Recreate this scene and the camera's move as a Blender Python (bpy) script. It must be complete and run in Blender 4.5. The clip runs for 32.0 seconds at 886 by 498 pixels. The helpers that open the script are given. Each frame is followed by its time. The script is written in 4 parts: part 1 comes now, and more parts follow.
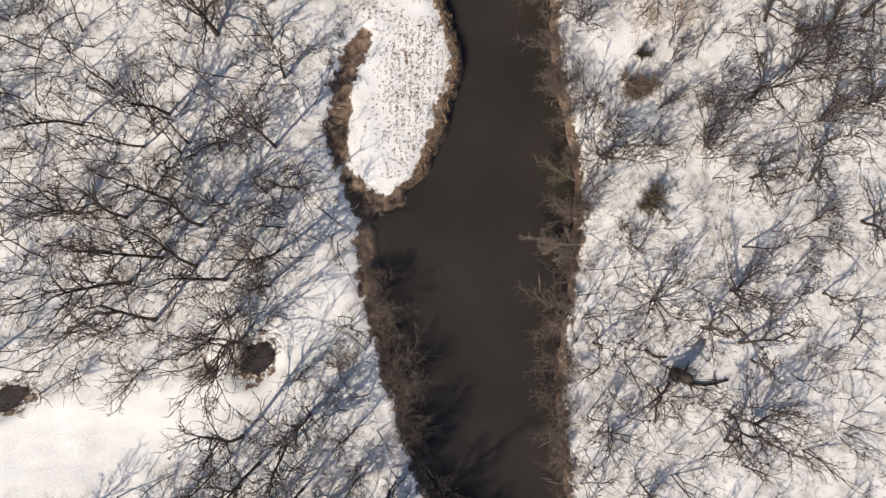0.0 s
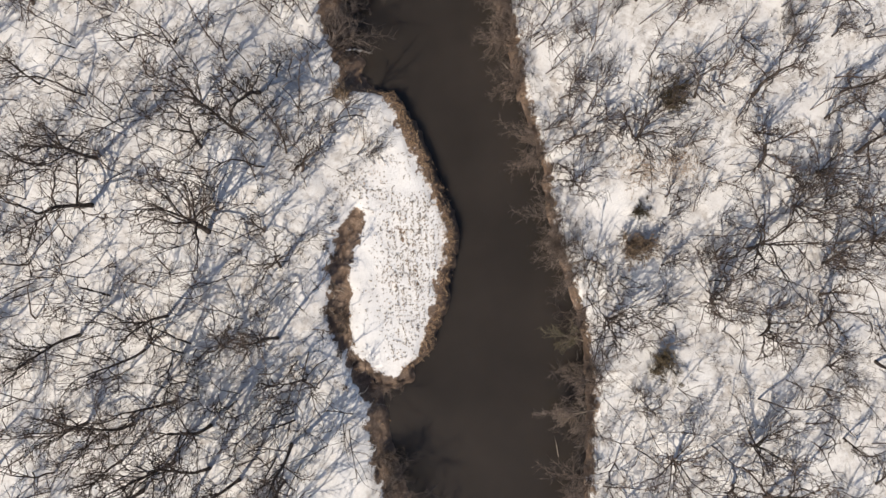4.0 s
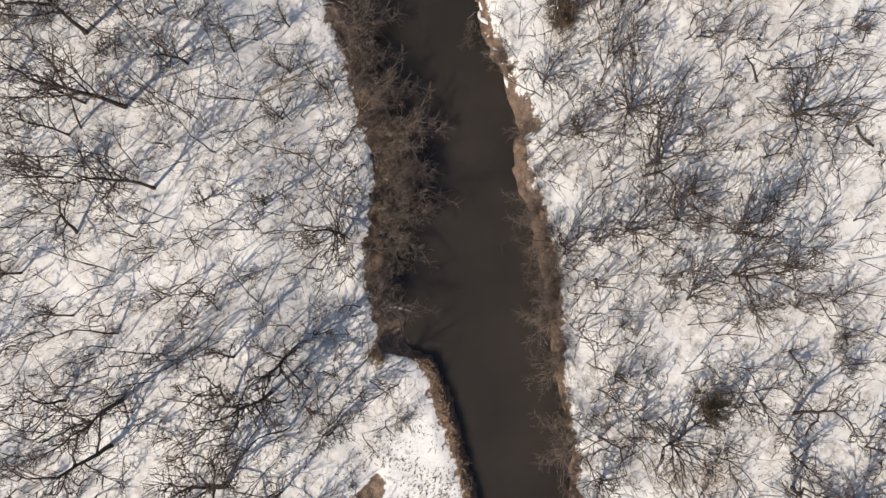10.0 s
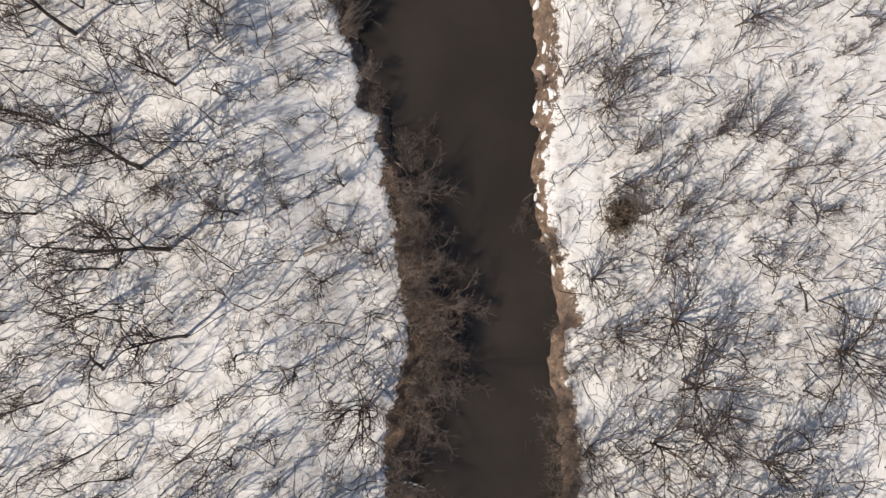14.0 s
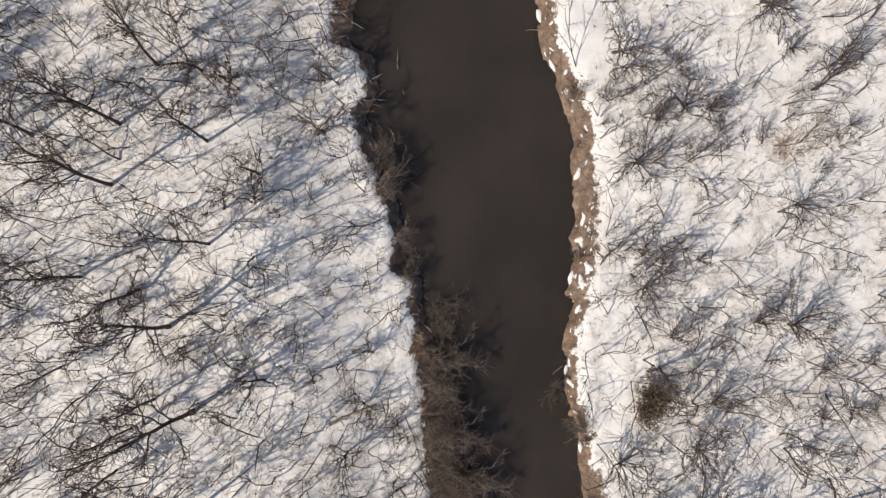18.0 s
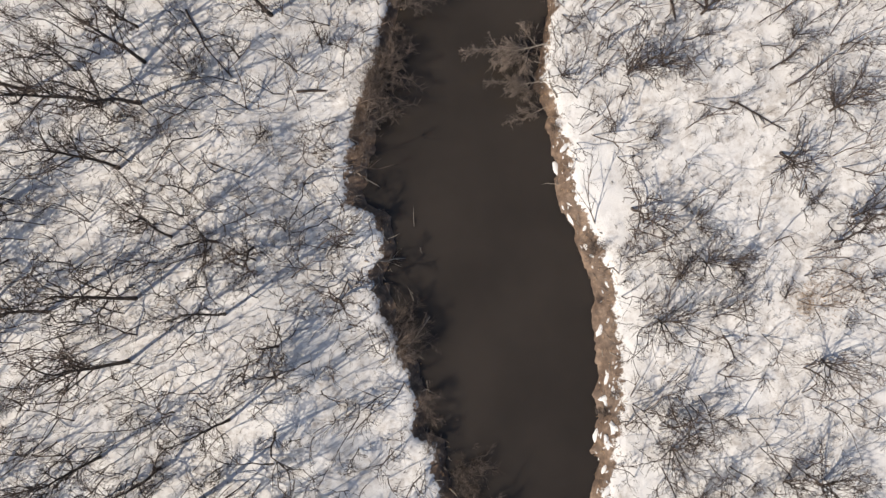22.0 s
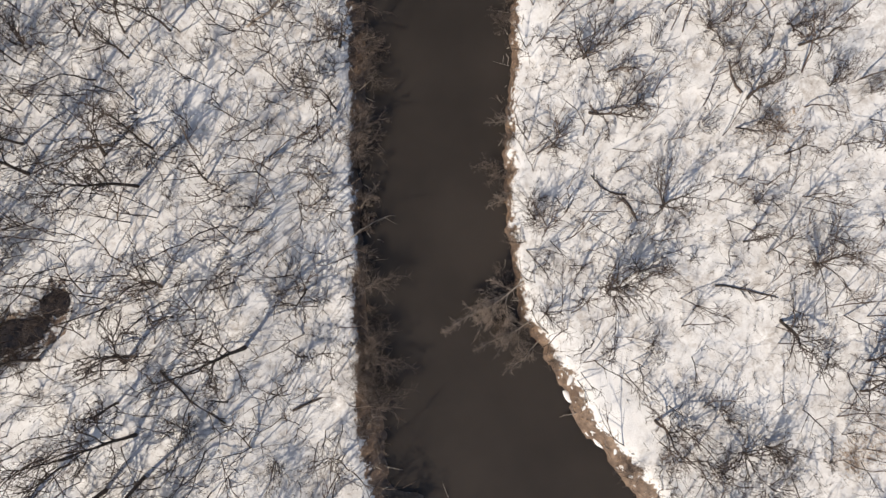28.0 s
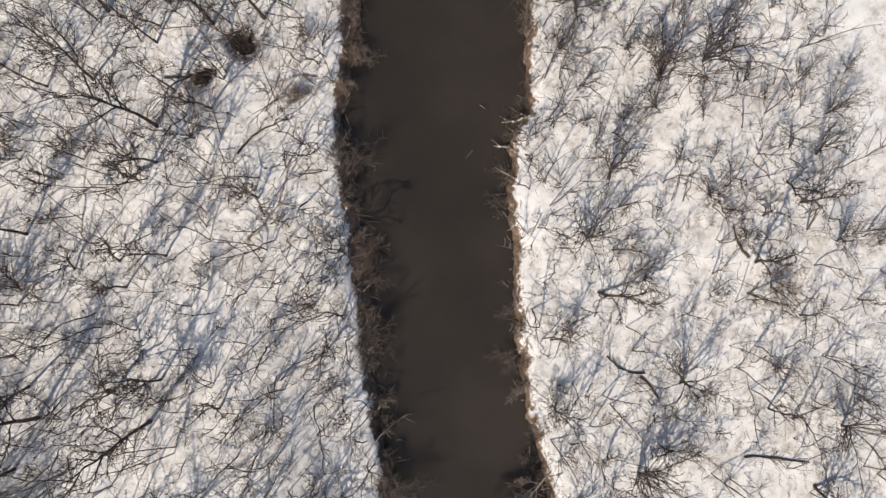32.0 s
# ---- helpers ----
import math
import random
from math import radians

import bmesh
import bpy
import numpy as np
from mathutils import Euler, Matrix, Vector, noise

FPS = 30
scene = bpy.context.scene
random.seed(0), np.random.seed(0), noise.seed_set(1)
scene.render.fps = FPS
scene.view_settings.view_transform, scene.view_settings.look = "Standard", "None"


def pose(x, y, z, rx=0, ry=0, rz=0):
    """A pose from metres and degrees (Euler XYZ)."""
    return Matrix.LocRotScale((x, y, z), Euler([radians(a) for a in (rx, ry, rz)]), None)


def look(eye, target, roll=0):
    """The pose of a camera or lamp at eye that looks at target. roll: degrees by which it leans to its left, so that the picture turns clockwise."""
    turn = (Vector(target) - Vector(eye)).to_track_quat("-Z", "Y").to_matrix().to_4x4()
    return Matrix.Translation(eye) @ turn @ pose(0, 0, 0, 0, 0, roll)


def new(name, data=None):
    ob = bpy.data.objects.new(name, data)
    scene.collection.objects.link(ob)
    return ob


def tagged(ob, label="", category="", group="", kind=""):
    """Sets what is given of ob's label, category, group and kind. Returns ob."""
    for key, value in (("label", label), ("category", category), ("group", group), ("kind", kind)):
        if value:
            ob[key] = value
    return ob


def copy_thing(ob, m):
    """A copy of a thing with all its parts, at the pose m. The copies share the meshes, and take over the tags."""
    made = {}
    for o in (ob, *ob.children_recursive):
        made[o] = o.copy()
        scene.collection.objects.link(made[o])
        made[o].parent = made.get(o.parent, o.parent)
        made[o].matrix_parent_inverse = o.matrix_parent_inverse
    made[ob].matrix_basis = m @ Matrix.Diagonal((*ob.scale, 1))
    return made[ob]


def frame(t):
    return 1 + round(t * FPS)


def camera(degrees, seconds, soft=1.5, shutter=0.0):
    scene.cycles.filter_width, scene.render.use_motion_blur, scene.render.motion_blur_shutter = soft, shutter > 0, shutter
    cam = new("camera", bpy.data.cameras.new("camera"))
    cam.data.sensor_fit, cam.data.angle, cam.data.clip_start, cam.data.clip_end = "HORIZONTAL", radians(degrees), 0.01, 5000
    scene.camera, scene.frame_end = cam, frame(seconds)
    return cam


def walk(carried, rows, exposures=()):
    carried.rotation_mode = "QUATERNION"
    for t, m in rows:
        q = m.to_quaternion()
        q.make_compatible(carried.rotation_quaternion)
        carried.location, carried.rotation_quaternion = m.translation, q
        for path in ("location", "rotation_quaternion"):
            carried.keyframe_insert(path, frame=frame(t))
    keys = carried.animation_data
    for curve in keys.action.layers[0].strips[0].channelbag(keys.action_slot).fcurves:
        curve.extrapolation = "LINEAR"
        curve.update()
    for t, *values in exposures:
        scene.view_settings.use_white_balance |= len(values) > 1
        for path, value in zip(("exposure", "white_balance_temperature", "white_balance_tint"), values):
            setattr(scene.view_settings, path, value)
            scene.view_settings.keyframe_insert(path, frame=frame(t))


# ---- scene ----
cam = camera(73.0, 32.0, soft=1.45)
EYE = 47.0
TILT, LEAN = 2.45, 0.99
ROWS = [
    (0.0, 0.00, -1.96, -13.13),
    (0.5, 0.31, -0.34, -14.30),
    (1.0, 0.64, 1.29, -15.50),
    (1.5, 1.01, 2.93, -16.64),
    (2.0, 1.40, 4.59, -17.48),
    (2.5, 1.83, 6.27, -17.97),
    (3.0, 2.26, 7.97, -18.22),
    (3.5, 2.70, 9.70, -18.37),
    (5.5, 4.39, 16.74, -18.60),
    (6.0, 4.74, 18.52, -18.37),
    (6.5, 5.07, 20.31, -17.94),
    (7.0, 5.37, 22.11, -17.27),
    (7.5, 5.63, 23.91, -16.43),
    (8.0, 5.85, 25.71, -15.48),
    (8.5, 6.05, 27.50, -14.48),
    (9.0, 6.20, 29.29, -13.44),
    (9.5, 6.31, 31.08, -12.45),
    (10.0, 6.38, 32.88, -11.52),
    (10.5, 6.42, 34.70, -10.56),
    (11.0, 6.42, 36.53, -9.54),
    (11.5, 6.39, 38.35, -8.53),
    (12.0, 6.32, 40.17, -7.48),
    (12.5, 6.21, 41.98, -6.44),
    (13.0, 6.07, 43.79, -5.43),
    (13.5, 5.89, 45.59, -4.43),
    (14.0, 5.70, 47.36, -3.42),
    (14.5, 5.49, 49.10, -2.50),
    (16.5, 4.47, 55.90, -0.90),
    (17.0, 4.23, 57.54, -0.65),
    (17.5, 4.00, 59.17, -0.45),
    (18.0, 3.78, 60.79, -0.26),
    (18.5, 3.56, 62.39, -0.08),
    (19.0, 3.34, 63.98, 0.09),
    (19.5, 3.12, 65.57, 0.26),
    (20.0, 2.91, 67.15, 0.35),
    (20.5, 2.71, 68.73, 0.28),
    (21.0, 2.54, 70.32, -0.08),
    (21.5, 2.42, 71.92, -0.84),
    (22.0, 2.35, 73.54, -1.88),
    (22.5, 2.34, 75.16, -3.11),
    (23.0, 2.37, 76.78, -4.53),
    (23.5, 2.46, 78.40, -5.96),
    (24.0, 2.59, 80.02, -7.41),
    (24.5, 2.76, 81.68, -8.88),
    (25.0, 2.99, 83.37, -10.38),
    (25.5, 3.26, 85.08, -11.92),
    (27.5, 5.03, 92.19, -18.51),
    (28.0, 5.63, 93.98, -19.74),
    (28.5, 6.25, 95.80, -20.67),
    (29.0, 6.87, 97.63, -21.30),
    (29.5, 7.48, 99.48, -21.73),
    (30.0, 8.07, 101.33, -22.08),
    (30.5, 8.64, 103.16, -22.57),
    (31.0, 9.23, 104.98, -23.42),
    (31.5, 9.85, 106.77, -24.61),
    (32.0, 10.50, 108.54, -25.98),
]
walk(cam, [(t, pose(x, y, EYE, 0, 0, yaw) @ pose(0, 0, 0, TILT) @ pose(0, 0, 0, 0, LEAN)) for t, x, y, yaw in ROWS],
     exposures=[(0.0, 0.17, 6680, 9.8), (32.0, 0.18, 6680, 9.8)])

# ---- light: clear winter day, low sun from the south-west of the plan ----
SHADOW_WAY, SUN_UP = radians(33), radians(44)
world = bpy.data.worlds.new("sky")
scene.world = world
world.use_nodes = True
sky = world.node_tree.nodes.new("ShaderNodeTexSky")
sky.sky_type, sky.sun_disc = "NISHITA", False
sky.sun_elevation, sky.sun_rotation = SUN_UP, radians(237)
back = world.node_tree.nodes["Background"]
back.inputs["Strength"].default_value = 0.085
world.node_tree.links.new(sky.outputs[0], back.inputs["Color"])
sun = new("sun", bpy.data.lights.new("sun", "SUN"))
sun.data.energy, sun.data.angle, sun.data.color = 3.6, radians(0.55), (1.0, 0.9, 0.77)
sun.matrix_world = look((0, 0, 60), Vector((math.cos(SHADOW_WAY) * math.cos(SUN_UP), math.sin(SHADOW_WAY) * math.cos(SUN_UP), -math.sin(SUN_UP))) + Vector((0, 0, 60)))


# ---- materials ----
def material(name, rough=0.8):
    m = bpy.data.materials.new(name)
    m.use_nodes = True
    t = m.node_tree
    b = t.nodes["Principled BSDF"]
    b.inputs["Roughness"].default_value = rough
    return m, t, b


def node(t, kind, **inputs):
    n = t.nodes.new(kind)
    for key, value in inputs.items():
        n.inputs[key.replace("_", " ")].default_value = value
    return n


def noise_tex(t, scale, detail=4.0, rough=0.55, coords="Object"):
    c = t.nodes.new("ShaderNodeTexCoord")
    n = node(t, "ShaderNodeTexNoise", Scale=scale, Detail=detail, Roughness=rough)
    t.links.new(c.outputs[coords], n.inputs["Vector"])
    return n


def ramp(t, source, stops):
    r = t.nodes.new("ShaderNodeValToRGB")
    e = r.color_ramp.elements
    while len(e) < len(stops):
        e.new(0.5)
    for el, (p, c) in zip(e, stops):
        el.position, el.color = p, (*c, 1)
    t.links.new(source, r.inputs[0])
    return r


def mix(t, fac, a, b, blend="MIX"):
    n = t.nodes.new("ShaderNodeMix")
    n.data_type, n.blend_type = "RGBA", blend
    for sock, v in ((n.inputs[0], fac), (n.inputs[6], a), (n.inputs[7], b)):
        if isinstance(v, (int, float)):
            sock.default_value = v
        elif isinstance(v, tuple):
            sock.default_value = (*v, 1)
        else:
            t.links.new(v, sock)
    return n.outputs[2]


def bump(t, b, height, strength, distance):
    n = node(t, "ShaderNodeBump", Strength=strength, Distance=distance)
    t.links.new(height, n.inputs["Height"])
    t.links.new(n.outputs[0], b.inputs["Normal"])


def bark(name, dark, light, scale=6.0):
    """Bark with grain, blotches and a shade of its own for each tree."""
    m, t, b = material(name, 0.9)
    n = noise_tex(t, scale, 6)
    col = ramp(t, n.outputs[0], [(0.3, dark), (0.7, light)]).outputs[0]
    info = t.nodes.new("ShaderNodeObjectInfo")
    tone = ramp(t, info.outputs["Random"], [(0.0, (0.75, 0.72, 0.7)), (0.5, (1.0, 0.97, 0.95)), (1.0, (1.3, 1.22, 1.15))]).outputs[0]
    t.links.new(mix(t, 1.0, col, tone, "MULTIPLY"), b.inputs["Base Color"])
    bump(t, b, noise_tex(t, 40, 3).outputs[0], 0.5, 0.02)
    return m


BARK = bark("grey_brown_bark", (0.036, 0.028, 0.024), (0.1, 0.08, 0.07))
TWIG = bark("twig_bark", (0.056, 0.043, 0.036), (0.135, 0.104, 0.089), 1.5)
PALE = bark("pale_bark", (0.22, 0.19, 0.16), (0.46, 0.42, 0.37))
SHRUB = bark("brown_shrub_stem", (0.1, 0.08, 0.069), (0.25, 0.202, 0.175), 2.0)
LEAN_TWIG = bark("pale_twig", (0.15, 0.122, 0.105), (0.33, 0.28, 0.245), 2.0)
OLIVE = bark("olive_twig", (0.1, 0.092, 0.062), (0.24, 0.22, 0.155), 2.0)
RUSSET = bark("russet_leaf", (0.13, 0.097, 0.067), (0.27, 0.203, 0.145), 1.0)
EVERGREEN = bark("dull_needle", (0.075, 0.06, 0.036), (0.17, 0.132, 0.082), 1.2)
STRAW = bark("dry_grass_blade", (0.27, 0.18, 0.11), (0.55, 0.41, 0.27), 1.0)


TUSSOCK = bark("withered_tussock", (0.22, 0.165, 0.115), (0.46, 0.36, 0.26), 1.0)


def ground_material():
    m, t, b = material("snow_and_earth", 0.65)
    # snow: fine grain, wind crust, leaf crumbs, thawed leaf patches and painted twig shade
    big = noise_tex(t, 0.35, 5, 0.6).outputs[0]
    snow = ramp(t, big, [(0.3, (0.81, 0.797, 0.787)), (0.7, (0.895, 0.888, 0.882))]).outputs[0]
    clean = t.nodes.new("ShaderNodeAttribute")
    clean.attribute_name = "litter_shade"
    where = ramp(t, noise_tex(t, 0.42, 5, 0.65).outputs[0], [(0.36, (0, 0, 0)), (0.6, (1, 1, 1))]).outputs[0]
    where = mix(t, 1.0, where, clean.outputs["Color"], "MULTIPLY")
    # soft grey-brown mottle in the colour stands in for blurred twigs and their shade
    shade_mottle = ramp(t, noise_tex(t, 1.7, 7, 0.72).outputs[0], [(0.4, (0, 0, 0)), (0.66, (0.8, 0.8, 0.8))]).outputs[0]
    snow = mix(t, mix(t, 1.0, shade_mottle, where, "MULTIPLY"), snow, (0.36, 0.31, 0.265))
    crumbs = ramp(t, noise_tex(t, 4.2, 6, 0.74).outputs[0], [(0.57, (0, 0, 0)), (0.68, (0.85, 0.85, 0.85))]).outputs[0]
    snow = mix(t, mix(t, 1.0, crumbs, where, "MULTIPLY"), snow, (0.22, 0.165, 0.12))
    # bare earth and flattened grass on the bank
    soil = ramp(t, noise_tex(t, 1.6, 9, 0.74).outputs[0], [(0.3, (0.055, 0.039, 0.031)), (0.5, (0.165, 0.112, 0.08)), (0.7, (0.37, 0.265, 0.19))]).outputs[0]
    at = t.nodes.new("ShaderNodeAttribute")
    at.attribute_name = "earth"
    edge = t.nodes.new("ShaderNodeMath")
    edge.operation = "ADD"
    rough = t.nodes.new("ShaderNodeMath")
    rough.operation = "MULTIPLY_ADD"
    rough.inputs[1].default_value, rough.inputs[2].default_value = 2.4, -1.2
    t.links.new(noise_tex(t, 1.5, 7, 0.74).outputs[0], rough.inputs[0])
    t.links.new(at.outputs["Fac"], edge.inputs[0])
    t.links.new(rough.outputs[0], edge.inputs[1])
    mask = ramp(t, edge.outputs[0], [(0.44, (0, 0, 0)), (0.56, (1, 1, 1))]).outputs[0]
    t.links.new(mix(t, mask, snow, soil), b.inputs["Base Color"])
    bump(t, b, noise_tex(t, 7.0, 6, 0.65).outputs[0], 0.35, 0.12)
    return m


GROUND = ground_material()


def water_material():
    m, t, b = material("brown_river_water", 0.12)
    n = noise_tex(t, 0.12, 3)
    t.links.new(ramp(t, n.outputs[0], [(0.35, (0.031, 0.0258, 0.0216)), (0.65, (0.0425, 0.035, 0.0292))]).outputs[0], b.inputs["Base Color"])
    b.inputs["IOR"].default_value = 1.333
    # silt in the water spreads the light
    b.subsurface_method = "BURLEY"
    b.inputs["Subsurface Weight"].default_value = 1.0
    b.inputs["Subsurface Radius"].default_value = (1.0, 0.85, 0.7)
    b.inputs["Subsurface Scale"].default_value = 0.8
    bump(t, b, noise_tex(t, 2.2, 3).outputs[0], 0.08, 0.05)
    return m


WATER = water_material()


def mud_material():
    m, t, b = material("shallow_muddy_water", 0.25)
    t.links.new(ramp(t, noise_tex(t, 1.1, 5).outputs[0], [(0.35, (0.021, 0.016, 0.014)), (0.65, (0.046, 0.035, 0.03))]).outputs[0], b.inputs["Base Color"])
    bump(t, b, noise_tex(t, 3.0, 3).outputs[0], 0.1, 0.04)
    return m


MUD = mud_material()


def log_material():
    m, t, b = material("snow_dusted_log", 0.85)
    n = noise_tex(t, 4.0, 6)
    t.links.new(ramp(t, n.outputs[0], [(0.38, (0.10, 0.08, 0.065)), (0.55, (0.3, 0.26, 0.22)), (0.66, (0.82, 0.81, 0.8))]).outputs[0], b.inputs["Base Color"])
    bump(t, b, noise_tex(t, 25, 4).outputs[0], 0.6, 0.03)
    return m


LOG = log_material()

# ---- plan of the river: knots (y, x) of the snow's edge ----
WEST = [(-60, 3), (-30, -3), (-17, -6.6), (-9, -7.2), (0, -7.4), (4, -6.5), (9, -7.3), (11.6, -7.3), (15, -6.3), (17.6, -4.6), (19.5, -1.5),
        (22, -0.5), (27.5, -0.8), (30, -0.1), (32.8, -0.8), (36, -0.2), (40, 1.2), (43.2, 1.9), (47, 1.65), (50.5, 1.4), (54, 0.85), (57.5, 0.4),
        (60.4, 0.2), (61.3, -1.3), (64.3, -1.0), (67, -2.0), (71, -3.4), (73.7, -4.5), (75.6, -3.2), (78.5, -3.8), (79.3, -5.9), (83.4, -5.8)]
WEST_FAR = [(87, -5.0), (91, -3.6), (94.5, -2.6), (98.5, -0.7), (102.4, 0.2), (104.7, 0.7), (108.8, 2.3), (112.8, 3.5), (117.6, 5.35), (120.1, 5.8), (124.3, 7.6),
            (128.2, 9.9), (132.2, 12.1), (150, 20), (190, 30)]
EAST = [(-60, 0), (-30, 2.5), (-20.7, 5.1), (-17, 5.5), (-12.2, 6.6), (-9, 7.8), (-4.7, 9.2), (-1.4, 10.7), (3.7, 11.7), (8, 12.2), (10.8, 11.9), (13.6, 12.4),
        (17, 13.1), (20.7, 13.05), (24.5, 13.5), (29, 14.3), (33.2, 14.4), (37, 14.5), (40, 14.05), (42.6, 14.3), (42.9, 16.1), (45.9, 14.7), (49.8, 13.9),
        (53, 13.3), (56.5, 13.7), (60, 14.4), (63, 15.0), (66, 14.95), (70, 15.0), (73.6, 14.5), (76, 13.6), (79, 12.3)]
EAST_FAR = [(82, 11.8), (86, 11.1), (88.8, 9.8), (92, 10.6), (97, 11.6), (102, 13.5), (107.5, 15.8), (112.7, 17.9), (116.2, 19.8), (117.9, 22.2), (122.2, 24.1),
            (125.4, 25.9), (150, 37), (190, 46)]
EAST_BANK = [(-60, 0.25), (20, 0.3), (28, 1.0), (39, 1.3), (42.6, 0.7), (42.9, 1.9), (46, 0.95), (50, 0.65), (56, 0.7), (60, 1.3), (66, 1.45), (72, 1.5), (78, 1.2), (84, 0.8), (90, 0.4), (190, 0.35)]
SPIT_EAST = [(5.6, -3.4), (6.4, -1.1), (7.6, -0.3), (9.6, 1.3), (11.8, 2.3), (13.7, 3.2), (15, 3.7), (18, 3.9), (20, 3.65), (22.6, 3.2), (25, 3.0), (26.8, 2.6), (28, 0.8)]
SPIT_WEST = [(5.6, -4.2), (6.6, -5.4), (8, -6.05), (10.5, -5.95), (13, -4.7), (16, -3.4), (18, -2.2), (19, -2.2), (20, -9), (28, -9)]
# open pools in the snow: x, y, half length, half width, turn
POOLS = [(-16.6, -4.9, 1.5, 1.1, 0.9), (-37.0, -3.6, 2.2, 0.9, 0.1), (-20.6, -4.6, 0.5, 0.7, 0.3), (-28.2, 101.0, 3.1, 1.3, -0.12), (-24.0, 102.2, 1.3, 1.0, 0.7), (3.4, 132.4, 0.8, 1.0, 0.3), (-0.6, 131.4, 0.9, 0.5, 0.1)]
POOL_Z = -0.25
CREEK = [(-80, -6.5), (-37, -7.0), (-31, -8.2), (-24, -8.0), (-18, -6.8), (-14, -4.6), (-10.5, -2.2), (-7, 0.5)]
CREEK_WIDE = [(-80, 4.0), (-37, 4.0), (-28, 3.0), (-20, 2.2), (-14, 1.8), (-7, 1.2)]
WATER_Z = -1.1


# open strips where no tree stands: (x, y, radius)
OPEN = [(-38, -7.5, 5.5), (-33, -8.6, 4.8), (-28, -8.6, 4.2), (-23.5, -7.9, 3.6), (-19, -7, 3.0), (-15.5, -5.6, 2.6), (-12.5, -3.6, 2.5), (-10, -1, 2.3), (16.7, 12, 1.8), (17.2, 7, 1.8), (0, 14, 6.0), (-2, 9, 4.5), (1, 20, 3),
        (16, 37, 1.6), (16.4, 47.5, 1.0), (16.3, 49, 1.0), (16.2, 50.5, 1.0), (16.2, 52, 1.0), (16.3, 53.5, 1.0), (16.4, 55, 1.0), (16.5, 56.5, 1.0), (16.7, 58, 1.0), (16.8, 46, 1.0), (14.5, 79, 1.5), (13.5, 82, 1.4)]


def along(knots, y):
    return np.interp(y, [k[0] for k in knots], [k[1] for k in knots])


def west_edge(y):
    return along(WEST + WEST_FAR, y)


def east_edge(y):
    return along(EAST + EAST_FAR, y)


def hashed(ix, iy, seed):
    v = np.sin(ix * 127.1 + iy * 311.7 + seed * 74.7) * 43758.5453
    return v - np.floor(v)


def lumps(x, y, size, seed=0, octaves=3):
    """Smooth value noise about 0, with lumps of about that many metres."""
    total, amp = np.zeros_like(x, dtype=float), 1.0
    for o in range(octaves):
        c, s = math.cos(0.6 + 0.9 * o), math.sin(0.6 + 0.9 * o)
        u, v = (x * c + y * s) / size, (y * c - x * s) / size
        iu, iv = np.floor(u), np.floor(v)
        fu, fv = u - iu, v - iv
        fu, fv = fu * fu * (3 - 2 * fu), fv * fv * (3 - 2 * fv)
        a = hashed(iu, iv, seed + o) * (1 - fu) + hashed(iu + 1, iv, seed + o) * fu
        b = hashed(iu, iv + 1, seed + o) * (1 - fu) + hashed(iu + 1, iv + 1, seed + o) * fu
        total += amp * ((a * (1 - fv) + b * fv) - 0.5) * 2
        size, amp = size / 2.1, amp * 0.5
    return total


def bank(x, y):
    """How far inland of the snow's edge a place lies (metres, negative towards the river), and the width of the bare bank there."""
    x, y = np.asarray(x, float), np.asarray(y, float)
    lw, le = west_edge(y) - x, x - east_edge(y)
    spit = np.minimum(np.minimum(x - along(SPIT_WEST, y), along(SPIT_EAST, y) - 0.3 - x), np.minimum(y - 5.6, 28.0 - y))
    inland = np.maximum(np.maximum(lw, le), spit)
    wide = np.where(le >= np.maximum(lw, spit), along(EAST_BANK, y), np.where(spit > lw, 1.25, 1.1 + 1.1 * np.clip(1 - np.abs(y - 45) / 16, 0, 1) ** 0.5 + 0.6 * lumps(x, y, 5.0, 41, 2)))
    wide = np.clip(wide, 0.4, 3.0)
    return inland, wide


def rise(x, y):
    """How far the ground of the west wood lies above the rest."""
    u = np.clip((west_edge(y) - x - 2) / 8, 0, 1)
    return 1.5 * u * u * (3 - 2 * u) * np.clip((y - 12) / 16, 0, 1) * (1 - 0.7 * np.clip((y - 104) / 14, 0, 1))


